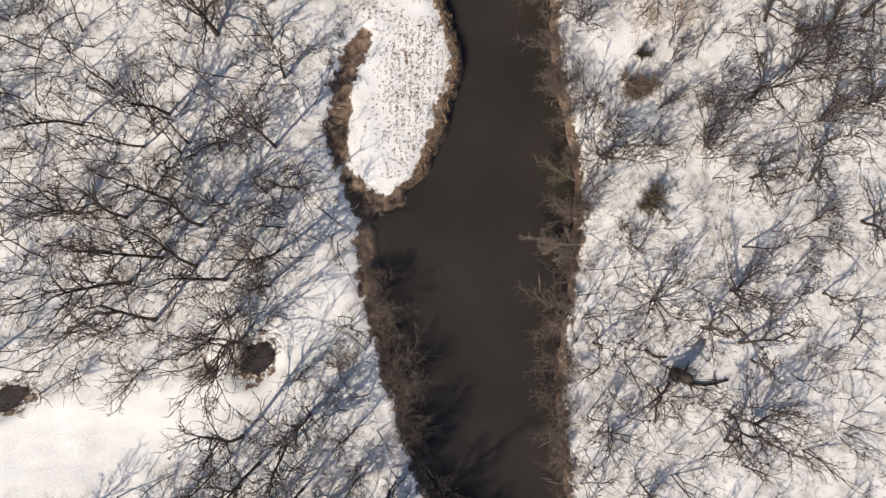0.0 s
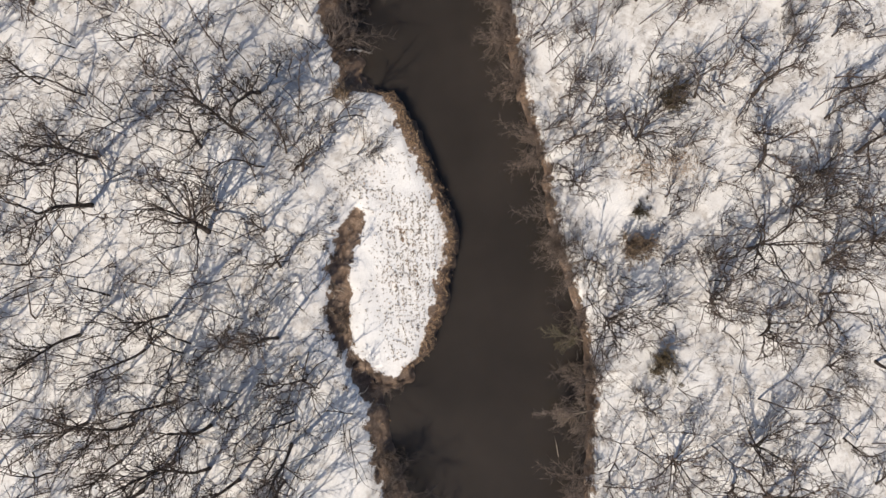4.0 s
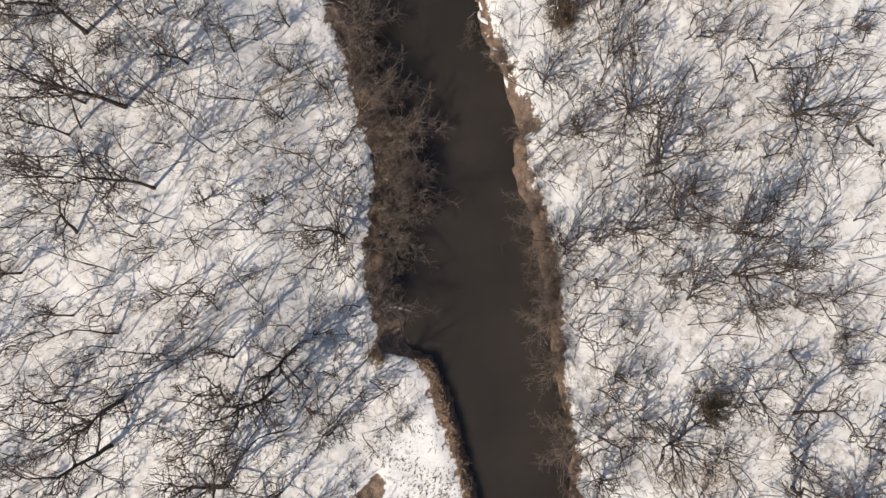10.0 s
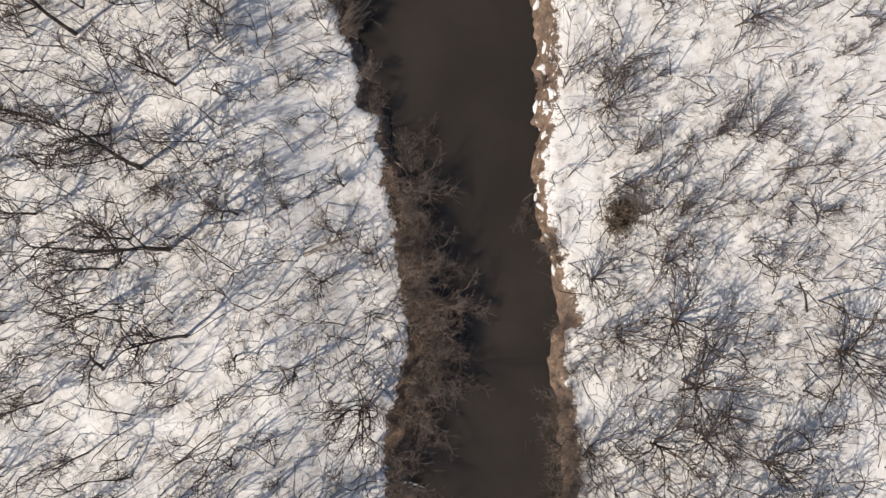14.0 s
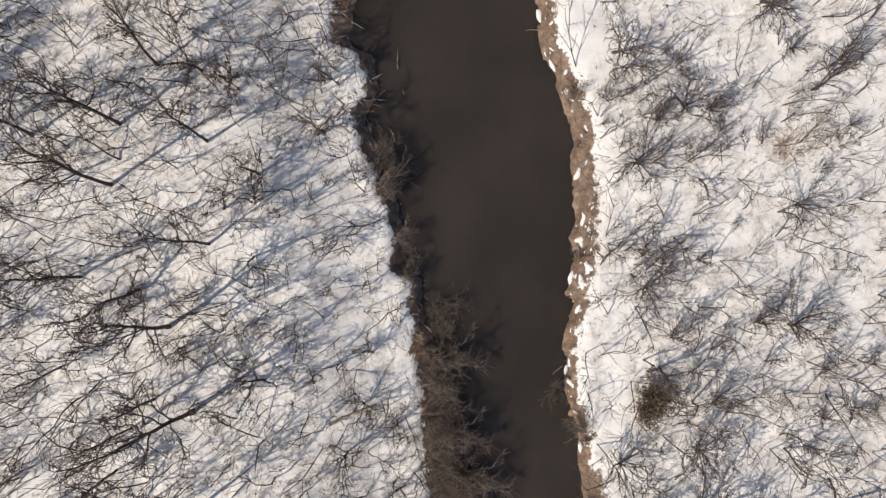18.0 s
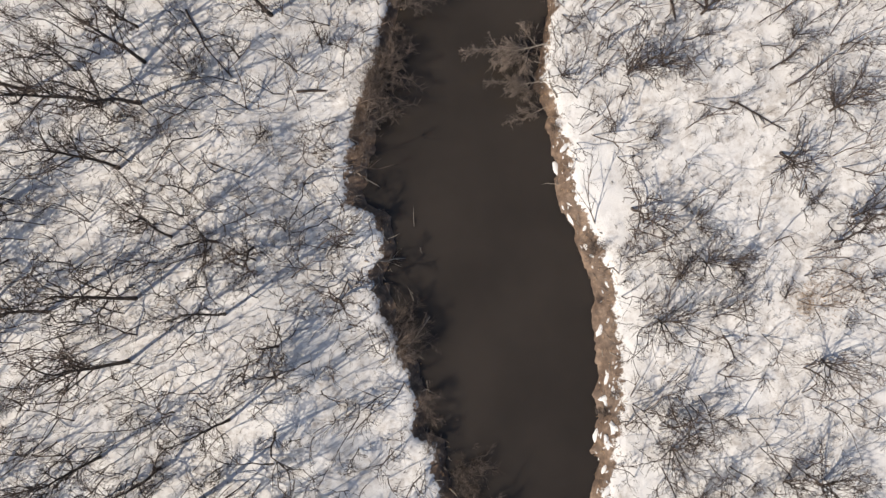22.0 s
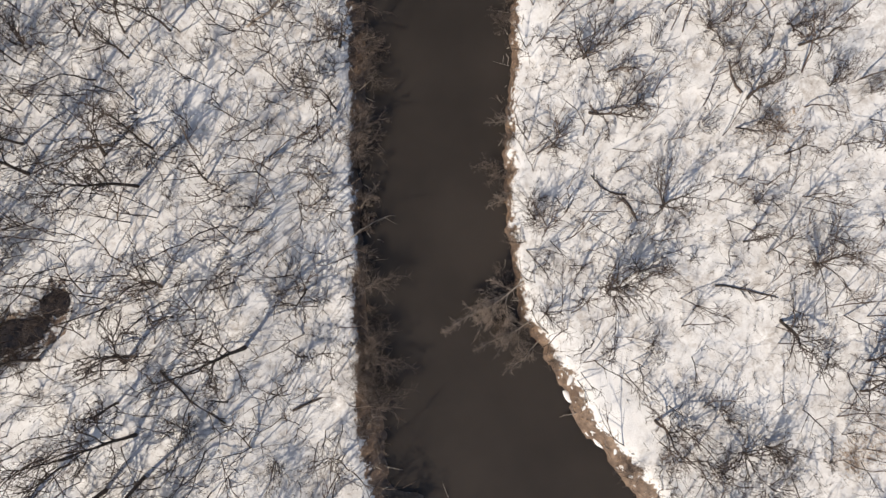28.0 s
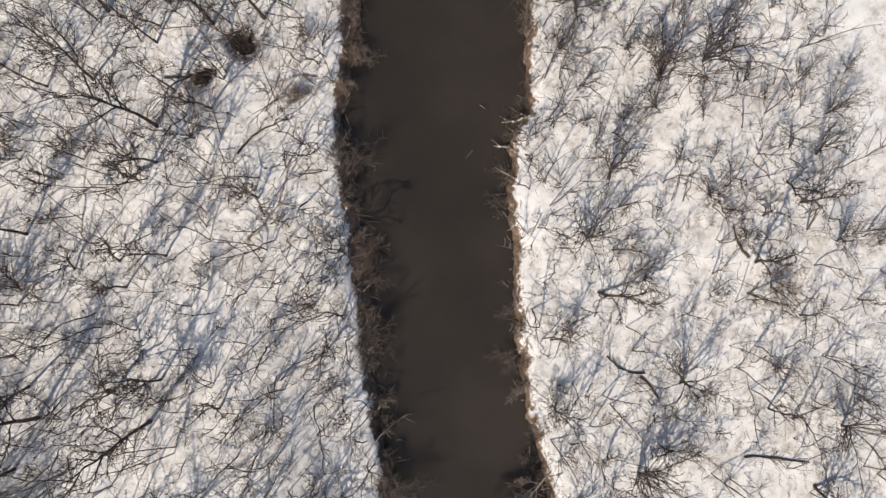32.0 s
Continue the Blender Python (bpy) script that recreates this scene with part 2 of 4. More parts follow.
def surface(x, y):
    """Height of the ground and the share of bare earth."""
    x, y = np.asarray(x, float), np.asarray(y, float)
    inland, wide = bank(x, y)
    inland = inland + 0.30 * lumps(x, y, 1.5, 3) + 0.16 * lumps(x, y, 0.45, 9, 2)
    top = 0.28 * (1 - np.exp(-np.clip(inland, 0, None) / 0.5)) + 0.16 * lumps(x, y, 6.0, 5) * np.clip(inland / 2, 0, 1) + 0.06 * lumps(x, y, 0.9, 7)
    f = np.clip(-inland / wide, 0, 1)
    ledge = np.where((x < 5) & (x > -5) & (y > 5) & (y < 27) & (west_edge(y) < x - 1), 4.0, np.where(x > 5, 1.8, 1.0))
    down = (WATER_Z + 0.02) * (f ** ledge) + 0.10 * lumps(x, y, 0.6, 13) * (f > 0) - np.clip(-inland - wide, 0, 2.5) * 0.7
    z = np.where(inland > 0, top, down)
    z = z + rise(x, y)
    earth = np.clip(0.5 - inland / 1.1, 0, 1) + 0.25 * (inland < -0.8)
    # the tussocks stand in rows that run along the spit
    across, ahead = x * 0.964 - y * 0.267, x * 0.267 + y * 0.964
    streaks = lumps(across * 2.6, ahead * 0.5, 1.0, 61) + 0.5 * lumps(across * 2, ahead, 0.5, 67)
    core = np.clip(1.4 - np.hypot((x - 1.2) / 2.4, (y - 14) / 6.5), 0, 1) * (y > 5.6) * (y < 24)
    earth = np.maximum(earth, np.where(inland > 0.3, core * (0.2 + 0.42 * streaks), 0))
    # the shallow hollow behind the spit is drained mud, not river
    hollow = (inland <= 0) & (x < -1.0) & (x > -9) & (y > 6.5) & (y < 21)
    z = np.where(hollow, np.maximum(z, -0.55 + 0.12 * lumps(x, y, 1.0, 17)), z)
    for px, py, long, wide_, turn in POOLS:
        c, sn = math.cos(turn), math.sin(turn)
        u, v = ((x - px) * c + (y - py) * sn) / long, (-(x - px) * sn + (y - py) * c) / wide_
        r = np.sqrt(u * u + v * v)
        w = np.clip((r - 1.25) / 0.5, 0, 1)
        earth = np.where(r < 1.6, np.maximum(earth, 0.5), earth)
        z = np.where(r < 1.75, (POOL_Z - 0.06 + rise(px, py)) * (1 - w) + z * w, z)
    # the side creek is frozen flat under clean snow
    creek = np.clip(1 - np.abs(y - along(CREEK, x)) / along(CREEK_WIDE, x), 0, 1) * (x < -6.5)
    z = z - 0.22 * np.clip(creek * 2, 0, 1)
    return z, earth


def ground_z(x, y):
    return float(surface(np.array([x]), np.array([y]))[0][0])


def axis(spans):
    """Grid lines that are closer where the river runs and wider towards the horizon."""
    out = []
    for a, b, n in spans:
        out += list(np.linspace(a, b, n, endpoint=False))
    return np.array(out + [spans[-1][1]])


def mesh_object(name, verts, faces, mat, parent=None, smooth=True):
    me = bpy.data.meshes.new(name)
    me.from_pydata(verts, [], faces)
    if smooth:
        me.polygons.foreach_set("use_smooth", [True] * len(me.polygons))
    me.materials.append(mat)
    ob = new(name, me)
    ob.parent = parent
    return ob


def build_ground():
    xs = axis([(-2500, -300, 6), (-300, -60, 10), (-60, -11, 66), (-11, 30, 164), (30, 75, 60), (75, 300, 10), (300, 2500, 6)])
    ys = axis([(-2500, -300, 6), (-300, -45, 10), (-45, 160, 560), (160, 400, 10), (400, 2500, 6)])
    gx, gy = np.meshgrid(xs, ys)
    z, earth = surface(gx.ravel(), gy.ravel())
    verts = np.stack([gx.ravel(), gy.ravel(), z], 1)
    w = len(xs)
    i = (np.arange(len(ys) - 1)[:, None] * w + np.arange(w - 1)[None]).ravel()
    faces = np.stack([i, i + 1, i + 1 + w, i + w], 1)
    ob = mesh_object("ground", verts.tolist(), faces.tolist(), GROUND)
    ob.data.attributes.new("earth", "FLOAT", "POINT").data.foreach_set("value", earth.astype(np.float32))
    # leaf crumbs and the painted shade mottle go under the trees; the creek, the spit and the open strips are clean
    x, y = gx.ravel(), gy.ravel()
    litter_shade = np.clip(bank(x, y)[0] / 0.9, 0.1, 1)
    litter_shade *= np.clip((np.abs(y - along(CREEK, x)) - along(CREEK_WIDE, x)) / 2 + 0.5, 0, 1) ** (x < 0)
    for px, py, r in OPEN[8:]:
        litter_shade = np.minimum(litter_shade, np.clip(np.hypot(x - px, y - py) / r - 0.5, 0.03, 1))
    ob.data.attributes.new("litter_shade", "FLOAT", "POINT").data.foreach_set("value", litter_shade.astype(np.float32))
    return tagged(ob, "snow-covered woodland floor with bare brown river banks", "ground", kind="structure")


build_ground()


def build_water():
    xs, ys = np.linspace(-14, 44, 30), np.linspace(-58, 186, 122)
    gx, gy = np.meshgrid(xs, ys)
    w = len(xs)
    i = (np.arange(len(ys) - 1)[:, None] * w + np.arange(w - 1)[None]).ravel()
    verts = np.stack([gx.ravel(), gy.ravel(), np.full(gx.size, WATER_Z)], 1)
    ob = mesh_object("water", verts.tolist(), np.stack([i, i + 1, i + 1 + w, i + w], 1).tolist(), WATER)
    tagged(ob, "calm dark brown river water between snowy banks", "river", kind="structure")


build_water()


# ---- branching things ----
class Buf:
    def __init__(self):
        self.v, self.f = [], []

    def tube(self, pts, radii, sides):
        """A tapered tube along pts; a zero radius at the end closes to a tip."""
        n, rings = len(pts), []
        for k in range(n):
            if k == n - 1 and radii[k] <= 0:
                rings.append([len(self.v)])
                self.v.append(tuple(pts[k]))
                break
            d = (pts[min(k + 1, n - 1)] - pts[max(k - 1, 0)]).normalized()
            a = d.orthogonal().normalized()
            b = d.cross(a)
            ring = []
            for s in range(sides):
                ang = 2 * math.pi * s / sides
                ring.append(len(self.v))
                self.v.append(tuple(pts[k] + (a * math.cos(ang) + b * math.sin(ang)) * radii[k]))
            rings.append(ring)
        for r0, r1 in zip(rings, rings[1:]):
            for s in range(sides):
                s2 = (s + 1) % sides
                if len(r1) == 1:
                    self.f.append((r0[s], r0[s2], r1[0]))
                else:
                    self.f.append((r0[s], r0[s2], r1[s2], r1[s]))

    def leaf(self, p, d, long, wide):
        """A small folded leaf."""
        d = d.normalized()
        a = d.orthogonal().normalized() * wide
        i = len(self.v)
        up = d.cross(a).normalized() * wide * 0.4
        self.v += [tuple(p), tuple(p + d * long * 0.5 + a + up), tuple(p + d * long), tuple(p + d * long * 0.5 - a + up)]
        self.f += [(i, i + 1, i + 2), (i, i + 2, i + 3)]

    def part(self, name, mat, parent, label=""):
        ob = mesh_object(name, self.v, self.f, mat, parent)
        if label:
            ob["label"] = label
        return ob


def wander(rng, start, way, length, steps, bend, rise=0.0):
    """Points of a crooked branch."""
    pts, p, d = [start.copy()], start.copy(), way.normalized()
    for k in range(steps):
        d = (d + Vector((rng.gauss(0, bend), rng.gauss(0, bend), rng.gauss(0, bend) + rise))).normalized()
        p = p + d * (length / steps)
        pts.append(p.copy())
    return pts


def aside(rng, d, angle):
    """A way that leaves d at that angle, to a random side."""
    d = d.normalized()
    a = d.orthogonal().normalized()
    b = d.cross(a)
    turn = rng.uniform(0, 2 * math.pi)
    return d * math.cos(angle) + (a * math.cos(turn) + b * math.sin(turn)) * math.sin(angle)


def twigs_on(rng, buf, pts, count, length, radius, first=0.25, forks=2):
    """Fine twigs along a branch, each a thin crooked taper with side shoots."""
    n = len(pts) - 1
    for k in range(count):
        u = (first + (1 - first) * (k + rng.random()) / count) * n
        i = min(int(u), n - 1)
        p = pts[i].lerp(pts[i + 1], u - i)
        d = aside(rng, pts[i + 1] - pts[i], rng.uniform(0.45, 1.1))
        l = length * rng.uniform(0.5, 1.35)
        q = wander(rng, p, d, l, 2, 0.24, 0.05)
        buf.tube(q, [radius, radius * 0.75, 0], 3)
        for j in range(forks):
            root = q[1] if j == 0 else q[0].lerp(q[1], 0.5)
            e = wander(rng, root, aside(rng, q[1] - q[0], 0.75), l * rng.uniform(0.35, 0.65), 1, 0.1)
            buf.tube(e, [radius * 0.75, 0], 3)


def build_tree(seed, height, shape, label, name, bark_mat=BARK, twig_mat=TWIG, fine=1.0):
    """A bare broad-leaved tree: trunk, main limbs, and a crown of branches and twigs."""
    (tall, trunk_r, crook, limbs, low, tilts, reach, bend, branches, twigs) = shape
    rng = random.Random(seed)
    tree = new(name)
    tagged(tree, label, "tree")
    trunk = wander(rng, Vector((0, 0, -0.25)), Vector((rng.gauss(0, 0.03), rng.gauss(0, 0.03), 1)), height * tall, 8, crook, 0.03)
    b = Buf()
    b.tube(trunk, [trunk_r * (1.4 if k == 0 else 1.05 - 0.075 * k) for k in range(9)], 6)
    b.part("trunk", bark_mat, tree)
    crown = Buf()
    turn = rng.uniform(0, 6.3)
    for j in range(limbs + 1):
        lead = j == limbs
        u = 8.0 if lead else 8 * (low + (0.97 - low) * j / limbs)
        i = min(int(u), 7)
        p = trunk[i].lerp(trunk[i + 1], u - i)
        turn += 2.4 + rng.gauss(0, 0.4)
        tilt = 0.12 if lead else rng.uniform(*tilts) * (1.1 - 0.3 * j / limbs)
        d = Vector((math.cos(turn) * math.sin(tilt), math.sin(turn) * math.sin(tilt), math.cos(tilt)))
        length = height * (1 - tall) * 1.05 if lead else height * rng.uniform(*reach) * (1.1 - 0.35 * u / 8)
        pts = wander(rng, p, d, length, 7, bend, 0.035)
        r0 = trunk_r * (0.42 if lead else rng.uniform(0.34, 0.5))
        lb = Buf()
        lb.tube(pts, [r0 * (1 - 0.12 * k) for k in range(8)], 4)
        lb.part("limb", bark_mat, tree)
        for k in range(branches):
            # side branches point ahead and lie closer to the limb towards its end
            u = (0.14 + 0.84 * (k + rng.random()) / branches) * 7
            i = min(int(u), 6)
            q = pts[i].lerp(pts[i + 1], u - i)
            bl = length * rng.uniform(0.28, 0.62) * (1.2 - u / 10)
            bp = wander(rng, q, aside(rng, pts[i + 1] - pts[i], rng.uniform(0.35, 0.8)), bl, 5, bend * 1.25, 0.04)
            br = max(0.036 * fine, r0 * (1 - u / 10.0) * 0.62)
            crown.tube(bp, [br, br * 0.8, br * 0.62, br * 0.46, br * 0.3, 0], 3)
            twigs_on(rng, crown, bp, twigs, bl * 0.45, max(0.023 * fine, br * 0.45), 0.2, 1 if fine < 1 or k % 2 else 0)
        twigs_on(rng, crown, pts, twigs, length * 0.17, 0.023 * fine, 0.35, 0)
    for k in range(5):
        # thin boughs straight from the trunk
        i = rng.randint(3, 7)
        bl = height * rng.uniform(0.1, 0.2)
        bp = wander(rng, trunk[i], aside(rng, trunk[i] - trunk[i - 1], rng.uniform(0.6, 1.1)), bl, 4, 0.2, 0.05)
        crown.tube(bp, [0.025, 0.021, 0.017, 0.012, 0], 3)
        twigs_on(rng, crown, bp, 4, bl * 0.4, 0.012)
    crown.part("crown", twig_mat, tree)
    return tree


def build_shrub(seed, height, stems, lean, twigs, label, mat=SHRUB, name="shrub", split=0):
    """Many thin stems from one foot, with fine twigs; the thickest stems are parts of their own where split."""
    rng = random.Random(seed)
    bush = new(name) if split else None
    crown = Buf()
    for j in range(stems):
        turn = 2 * math.pi * j / stems + rng.gauss(0, 0.4)
        tilt = rng.uniform(0.2, 0.95)
        d = Vector((math.cos(turn) * math.sin(tilt) + lean, math.sin(turn) * math.sin(tilt), math.cos(tilt)))
        pts = wander(rng, Vector((math.cos(turn) * 0.12, math.sin(turn) * 0.12, -0.15)), d, height * rng.uniform(0.7, 1.15), 5, 0.17, 0.03)
        r = 0.032 * rng.uniform(0.8, 1.3)
        s = Buf() if j < split else crown
        s.tube(pts, [r, r * 0.85, r * 0.7, r * 0.55, r * 0.4, 0], 3)
        if j < split:
            s.part("stem", mat, bush)
        for k in range(4):
            i = rng.randint(1, 4)
            bp = wander(rng, pts[i], aside(rng, pts[i] - pts[i - 1], rng.uniform(0.4, 0.9)), height * rng.uniform(0.25, 0.5), 2, 0.2, 0.03)
            crown.tube(bp, [r * 0.5, r * 0.4, 0], 3)
            twigs_on(rng, crown, bp, twigs, height * 0.2, 0.011, 0.25, 2)
        twigs_on(rng, crown, pts, twigs, height * 0.22, 0.011, 0.25, 2)
    if split:
        crown.part("crown", mat, bush)
    else:
        bush = crown.part(name, mat, None)
    return tagged(bush, label, "shrub")


def scaled(x, y, z, turn, size, lean_x=0.0, lean_y=0.0):
    return pose(x, y, z, lean_x, lean_y, 0) @ pose(0, 0, 0, 0, 0, turn) @ Matrix.Diagonal((size, size, size, 1))


rng = random.Random(11)
# share of the height that is trunk, its radius, crook; limbs, lowest limb, their tilt, length, bend; branches on a limb, twigs on a branch
SHAPES = {
    "tall": [(0.7, 0.15, 0.045, 9, 0.36, (0.35, 0.8), (0.24, 0.42), 0.16, 8, 4), (0.64, 0.165, 0.05, 8, 0.44, (0.3, 0.7), (0.28, 0.46), 0.15, 8, 4),
             (0.58, 0.16, 0.06, 8, 0.32, (0.3, 0.85), (0.3, 0.46), 0.18, 8, 4), (0.74, 0.135, 0.05, 9, 0.42, (0.4, 0.9), (0.2, 0.34), 0.17, 7, 4)],
    "forked": [(0.26, 0.165, 0.09, 9, 0.45, (0.3, 0.85), (0.5, 0.8), 0.14, 7, 4), (0.2, 0.15, 0.08, 10, 0.4, (0.25, 0.95), (0.55, 0.85), 0.13, 7, 4),
               (0.32, 0.18, 0.12, 8, 0.4, (0.3, 0.9), (0.45, 0.75), 0.18, 7, 4), (0.28, 0.145, 0.1, 8, 0.5, (0.45, 1.1), (0.5, 0.8), 0.17, 7, 4)],
    "bare": [(0.55, 0.13, 0.1, 6, 0.3, (0.4, 0.9), (0.3, 0.5), 0.22, 6, 4), (0.45, 0.12, 0.13, 6, 0.35, (0.35, 0.95), (0.35, 0.6), 0.24, 6, 4),
             (0.5, 0.12, 0.16, 5, 0.4, (0.5, 1.0), (0.35, 0.55), 0.23, 7, 4), (0.6, 0.11, 0.12, 6, 0.25, (0.4, 0.9), (0.25, 0.45), 0.18, 6, 4)],
    "young": [(0.6, 0.065, 0.12, 4, 0.3, (0.35, 0.8), (0.3, 0.5), 0.2, 5, 3), (0.5, 0.06, 0.15, 5, 0.25, (0.4, 0.9), (0.3, 0.55), 0.2, 5, 3),
              (0.65, 0.055, 0.14, 4, 0.35, (0.3, 0.7), (0.25, 0.45), 0.18, 5, 3)],
    "stemmy": [(0.14, 0.12, 0.05, 9, 0.2, (0.25, 0.75), (0.6, 0.95), 0.17, 6, 4), (0.12, 0.11, 0.05, 10, 0.2, (0.2, 0.9), (0.55, 0.9), 0.18, 6, 4),
               (0.2, 0.12, 0.08, 8, 0.3, (0.3, 0.85), (0.5, 0.85), 0.2, 6, 4), (0.16, 0.1, 0.06, 9, 0.2, (0.2, 0.6), (0.65, 1.0), 0.15, 6, 4)],
}
HEIGHTS = {"tall": 13.0, "forked": 8.5, "bare": 6.5, "young": 4.2, "stemmy": 6.0}
TREE_NAMES = {"tall": "tall_tree", "forked": "forked_tree", "bare": "bare_tree", "young": "young_tree", "stemmy": "many_stemmed_tree"}
TREE_LABELS = {
    "tall": ["tall straight bare grey-brown tree standing in snow", "tall bare tree with steep limbs and a high crown in snow", "tall bare tree with long forked limbs in snow", "slender tall bare tree with short upper limbs in snow"],
    "forked": ["large bare tree with straight limbs fanning from one fork in snow", "wide bare tree whose limbs radiate from a low fork in snow", "thick-trunked bare tree with heavy forked limbs in snow", "spreading bare tree with wide radiating limbs in snow"],
    "bare": ["bare grey-brown broad-leaved tree standing in snow", "bare forked tree with crooked limbs standing in snow", "crooked bare tree with few long limbs in snow", "bare tree with many thin limbs in snow"],
    "young": ["small young bare tree with fine twigs in snow", "low young bare tree with crooked twigs in snow", "thin young bare tree standing in snow"],
    "stemmy": ["bare many-stemmed tree fanning out from its foot in snow", "low bare many-stemmed tree with spreading branches in snow", "bare clump of curved stems rising from one foot in snow", "upright bare many-stemmed tree with fine straight branches in snow"],
}
TREES = {kind: [build_tree(100 + 10 * j + k, HEIGHTS[kind], shape, TREE_LABELS[kind][k], TREE_NAMES[kind]) for k, shape in enumerate(shapes)] for j, (kind, shapes) in enumerate(SHAPES.items())}
used = set()


def plant(model, x, y, turn, size, group, lean_x=0.0, lean_y=0.0, sink=0.0):
    """Stand a model at a place; the first time the model itself, after that a copy."""
    m = scaled(x, y, ground_z(x, y) - sink, turn, size, lean_x, lean_y)
    if model.name in used:
        ob = copy_thing(model, m)
    else:
        used.add(model.name)
        model.matrix_basis = m
        ob = model
    return tagged(ob, group=group)


# trees where they stand: x, y, height, degrees by which they lean east and north
FORKED_EAST = [(10.4, -22.2, 5.5, -2, -1), (19.5, -18, 8.5, 2, 2), (20.6, -8, 8.5, 5, 5), (28.1, -4.2, 5.5, 5, 9), (25.5, 6.1, 8.5, 0, -1), (18.7, 7, 8.5, 0, 3), (30.1, 10.4, 8.5, 0, -2), (28.8, 14.5, 5.5, -1, 1), (23.7, 27.4, 5.5, 9, 20), (27.6, 28.6, 8.5, 1, 3), (24, 33.7, 8.5, 0, 1), (25.7, 35.3, 8.5, -1, 6), (23, 38.2, 8.5, -2, 7), (29, 51.7, 5.5, -20, -14), (29.5, 56.9, 7.5, 0, 0), (22.5, 61.8, 5.5, 5, 4), (30.4, 66.1, 5.5, -4, -9), (34.5, 72.2, 5.5, -1, 3), (33.4, 77, 5.5, -4, 8)]
FORKED_EAST_MID = [(32, 85.3, 8.5, -1, 6), (22.6, 93.5, 8.5, 1, 8), (40, 104.6, 5.5, 1, 8), (42.2, 107.1, 5.5, 0, 6), (45.1, 109.4, 5.5, 0, 20), (24.8, 110, 7.5, -1, 6), (37.6, 112.2, 6, -2, 12)]
FORKED_WEST = [(-10.6, -14.6, 4, 5, -4), (-17.5, -3.3, 10.5, 0, -6), (-30.3, -3.2, 6, -1, 4), (-17.7, -1.3, 7, 0, -3), (-27.6, 9.5, 8, 0, 7), (-13.7, 20.6, 11.5, 5, 6), (-1.5, 37.5, 8, 2, 3), (-4.3, 47.4, 11, -2, 1), (-3.1, 51, 5.5, 6, 3), (-2.5, 54.8, 4, -20, 20), (-15.6, 76.6, 6, -4, -4), (-15.6, 100.6, 6, 2, 7), (-20.4, 122.2, 6, 20, 19), (-3.1, 127.1, 6, -1, -1)]
BARE_EAST = [(10.2, -19.5, 3, -11, -6), (21.7, -17.7, 6.5, 4, 5), (28.2, -15.9, 4, -1, -2), (28.5, -13.8, 4, 15, 20), (20.2, -12, 7, 11, 16), (9.4, -9.5, 5, 2, 18), (25.1, -7.9, 4, 13, 18), (34.3, 6.6, 5, 1, 16), (37.8, 13.4, 4, -20, 20), (14.8, 18.5, 5.5, -8, -5), (30.5, 22.1, 4, -20, -20), (21.8, 26.9, 4, 16, 20), (37.6, 30.8, 4, 1, 14), (31.9, 36.9, 7, -2, 13), (41.3, 44.3, 4, -13, 20), (29, 47.4, 6.5, 7, -11), (32.1, 49.6, 4, -15, 20), (27.6, 54.1, 4, 2, 5), (34.6, 54.2, 4, -3, -7)]
BARE_EAST_MID = [(23.5, 55, 4, 16, 20), (23, 68.2, 4, -19, -20), (27.8, 70.9, 4, -20, 18), (24.7, 71.9, 4, -20, 20), (29.4, 72.6, 4, 7, 5), (31.9, 75.1, 5.5, -3, -3), (16.6, 75.7, 3, -20, 20), (30.6, 78.2, 4, -20, 20), (16.5, 78.3, 6, 0, 0), (28.2, 82.2, 6, 1, -12), (27.7, 88.8, 6, -1, 5), (37.6, 93.3, 5, -1, -12), (33, 94.1, 4, 0, -17), (30.3, 97.3, 5, 15, -20), (31.9, 99.2, 8.5, -1, 6), (37.2, 101.8, 5.5, 0, 1), (20, 102.4, 6.5, 12, -20), (37, 103.7, 5, -1, -2), (38.4, 106, 4, 0, 3)]
BARE_WEST = [(-8, -16.5, 4, 6, -3), (-18.9, -15.3, 4.5, 18, -20), (-15.8, 11.9, 7.5, 0, -1), (-5.6, 22.9, 5.5, 16, 9), (-16.5, 23.4, 4.5, -14, 20), (-6.2, 24.6, 5.5, 12, 7), (-17.1, 25, 4.5, -10, 20), (-21.5, 25.4, 9, -4, 12), (-12.2, 26.8, 7, 0, 0), (-4.1, 27.2, 4, 12, 5), (-24.2, 29.3, 5.5, 0, 1), (-6.6, 29.7, 8.5, 2, 0), (-11.1, 30.1, 7, -2, 10), (-8.3, 32.8, 6, 0, 13), (-19.9, 35, 4.5, -5, -2), (-21.3, 41.7, 6.5, 5, 15), (-11, 42.3, 4.5, 3, 7), (-10.4, 52.9, 5.5, 9, 7), (-6.8, 53.2, 5.5, 6, 3)]
BARE_WEST_MID = [(-24.6, 57.5, 6, -1, -1), (-11.1, 68.5, 9, 3, 7), (-6.9, 72, 6, 5, 5), (-17.6, 80.4, 4.5, 15, 20), (-13.6, 90.7, 6.5, 4, 7), (-21.4, 93.4, 7.5, 0, 0), (-20, 96.2, 7.5, 1, 14), (-5.5, 96.8, 5, -1, -1), (-10.2, 99, 6.5, -7, -4), (-9.8, 107.2, 8, 3, 4), (-16.8, 112, 7.5, 1, 0), (3.2, 114.2, 6, -5, -1), (-18.9, 115.2, 4.5, 4, 4), (-5.9, 117.7, 4.5, -3, -1), (-5.2, 120.3, 4.5, 20, 20), (-16.1, 121.9, 4.5, 13, 12), (-8.9, 126.6, 6.5, 0, -1), (-15, 128.7, 5, 4, 6)]
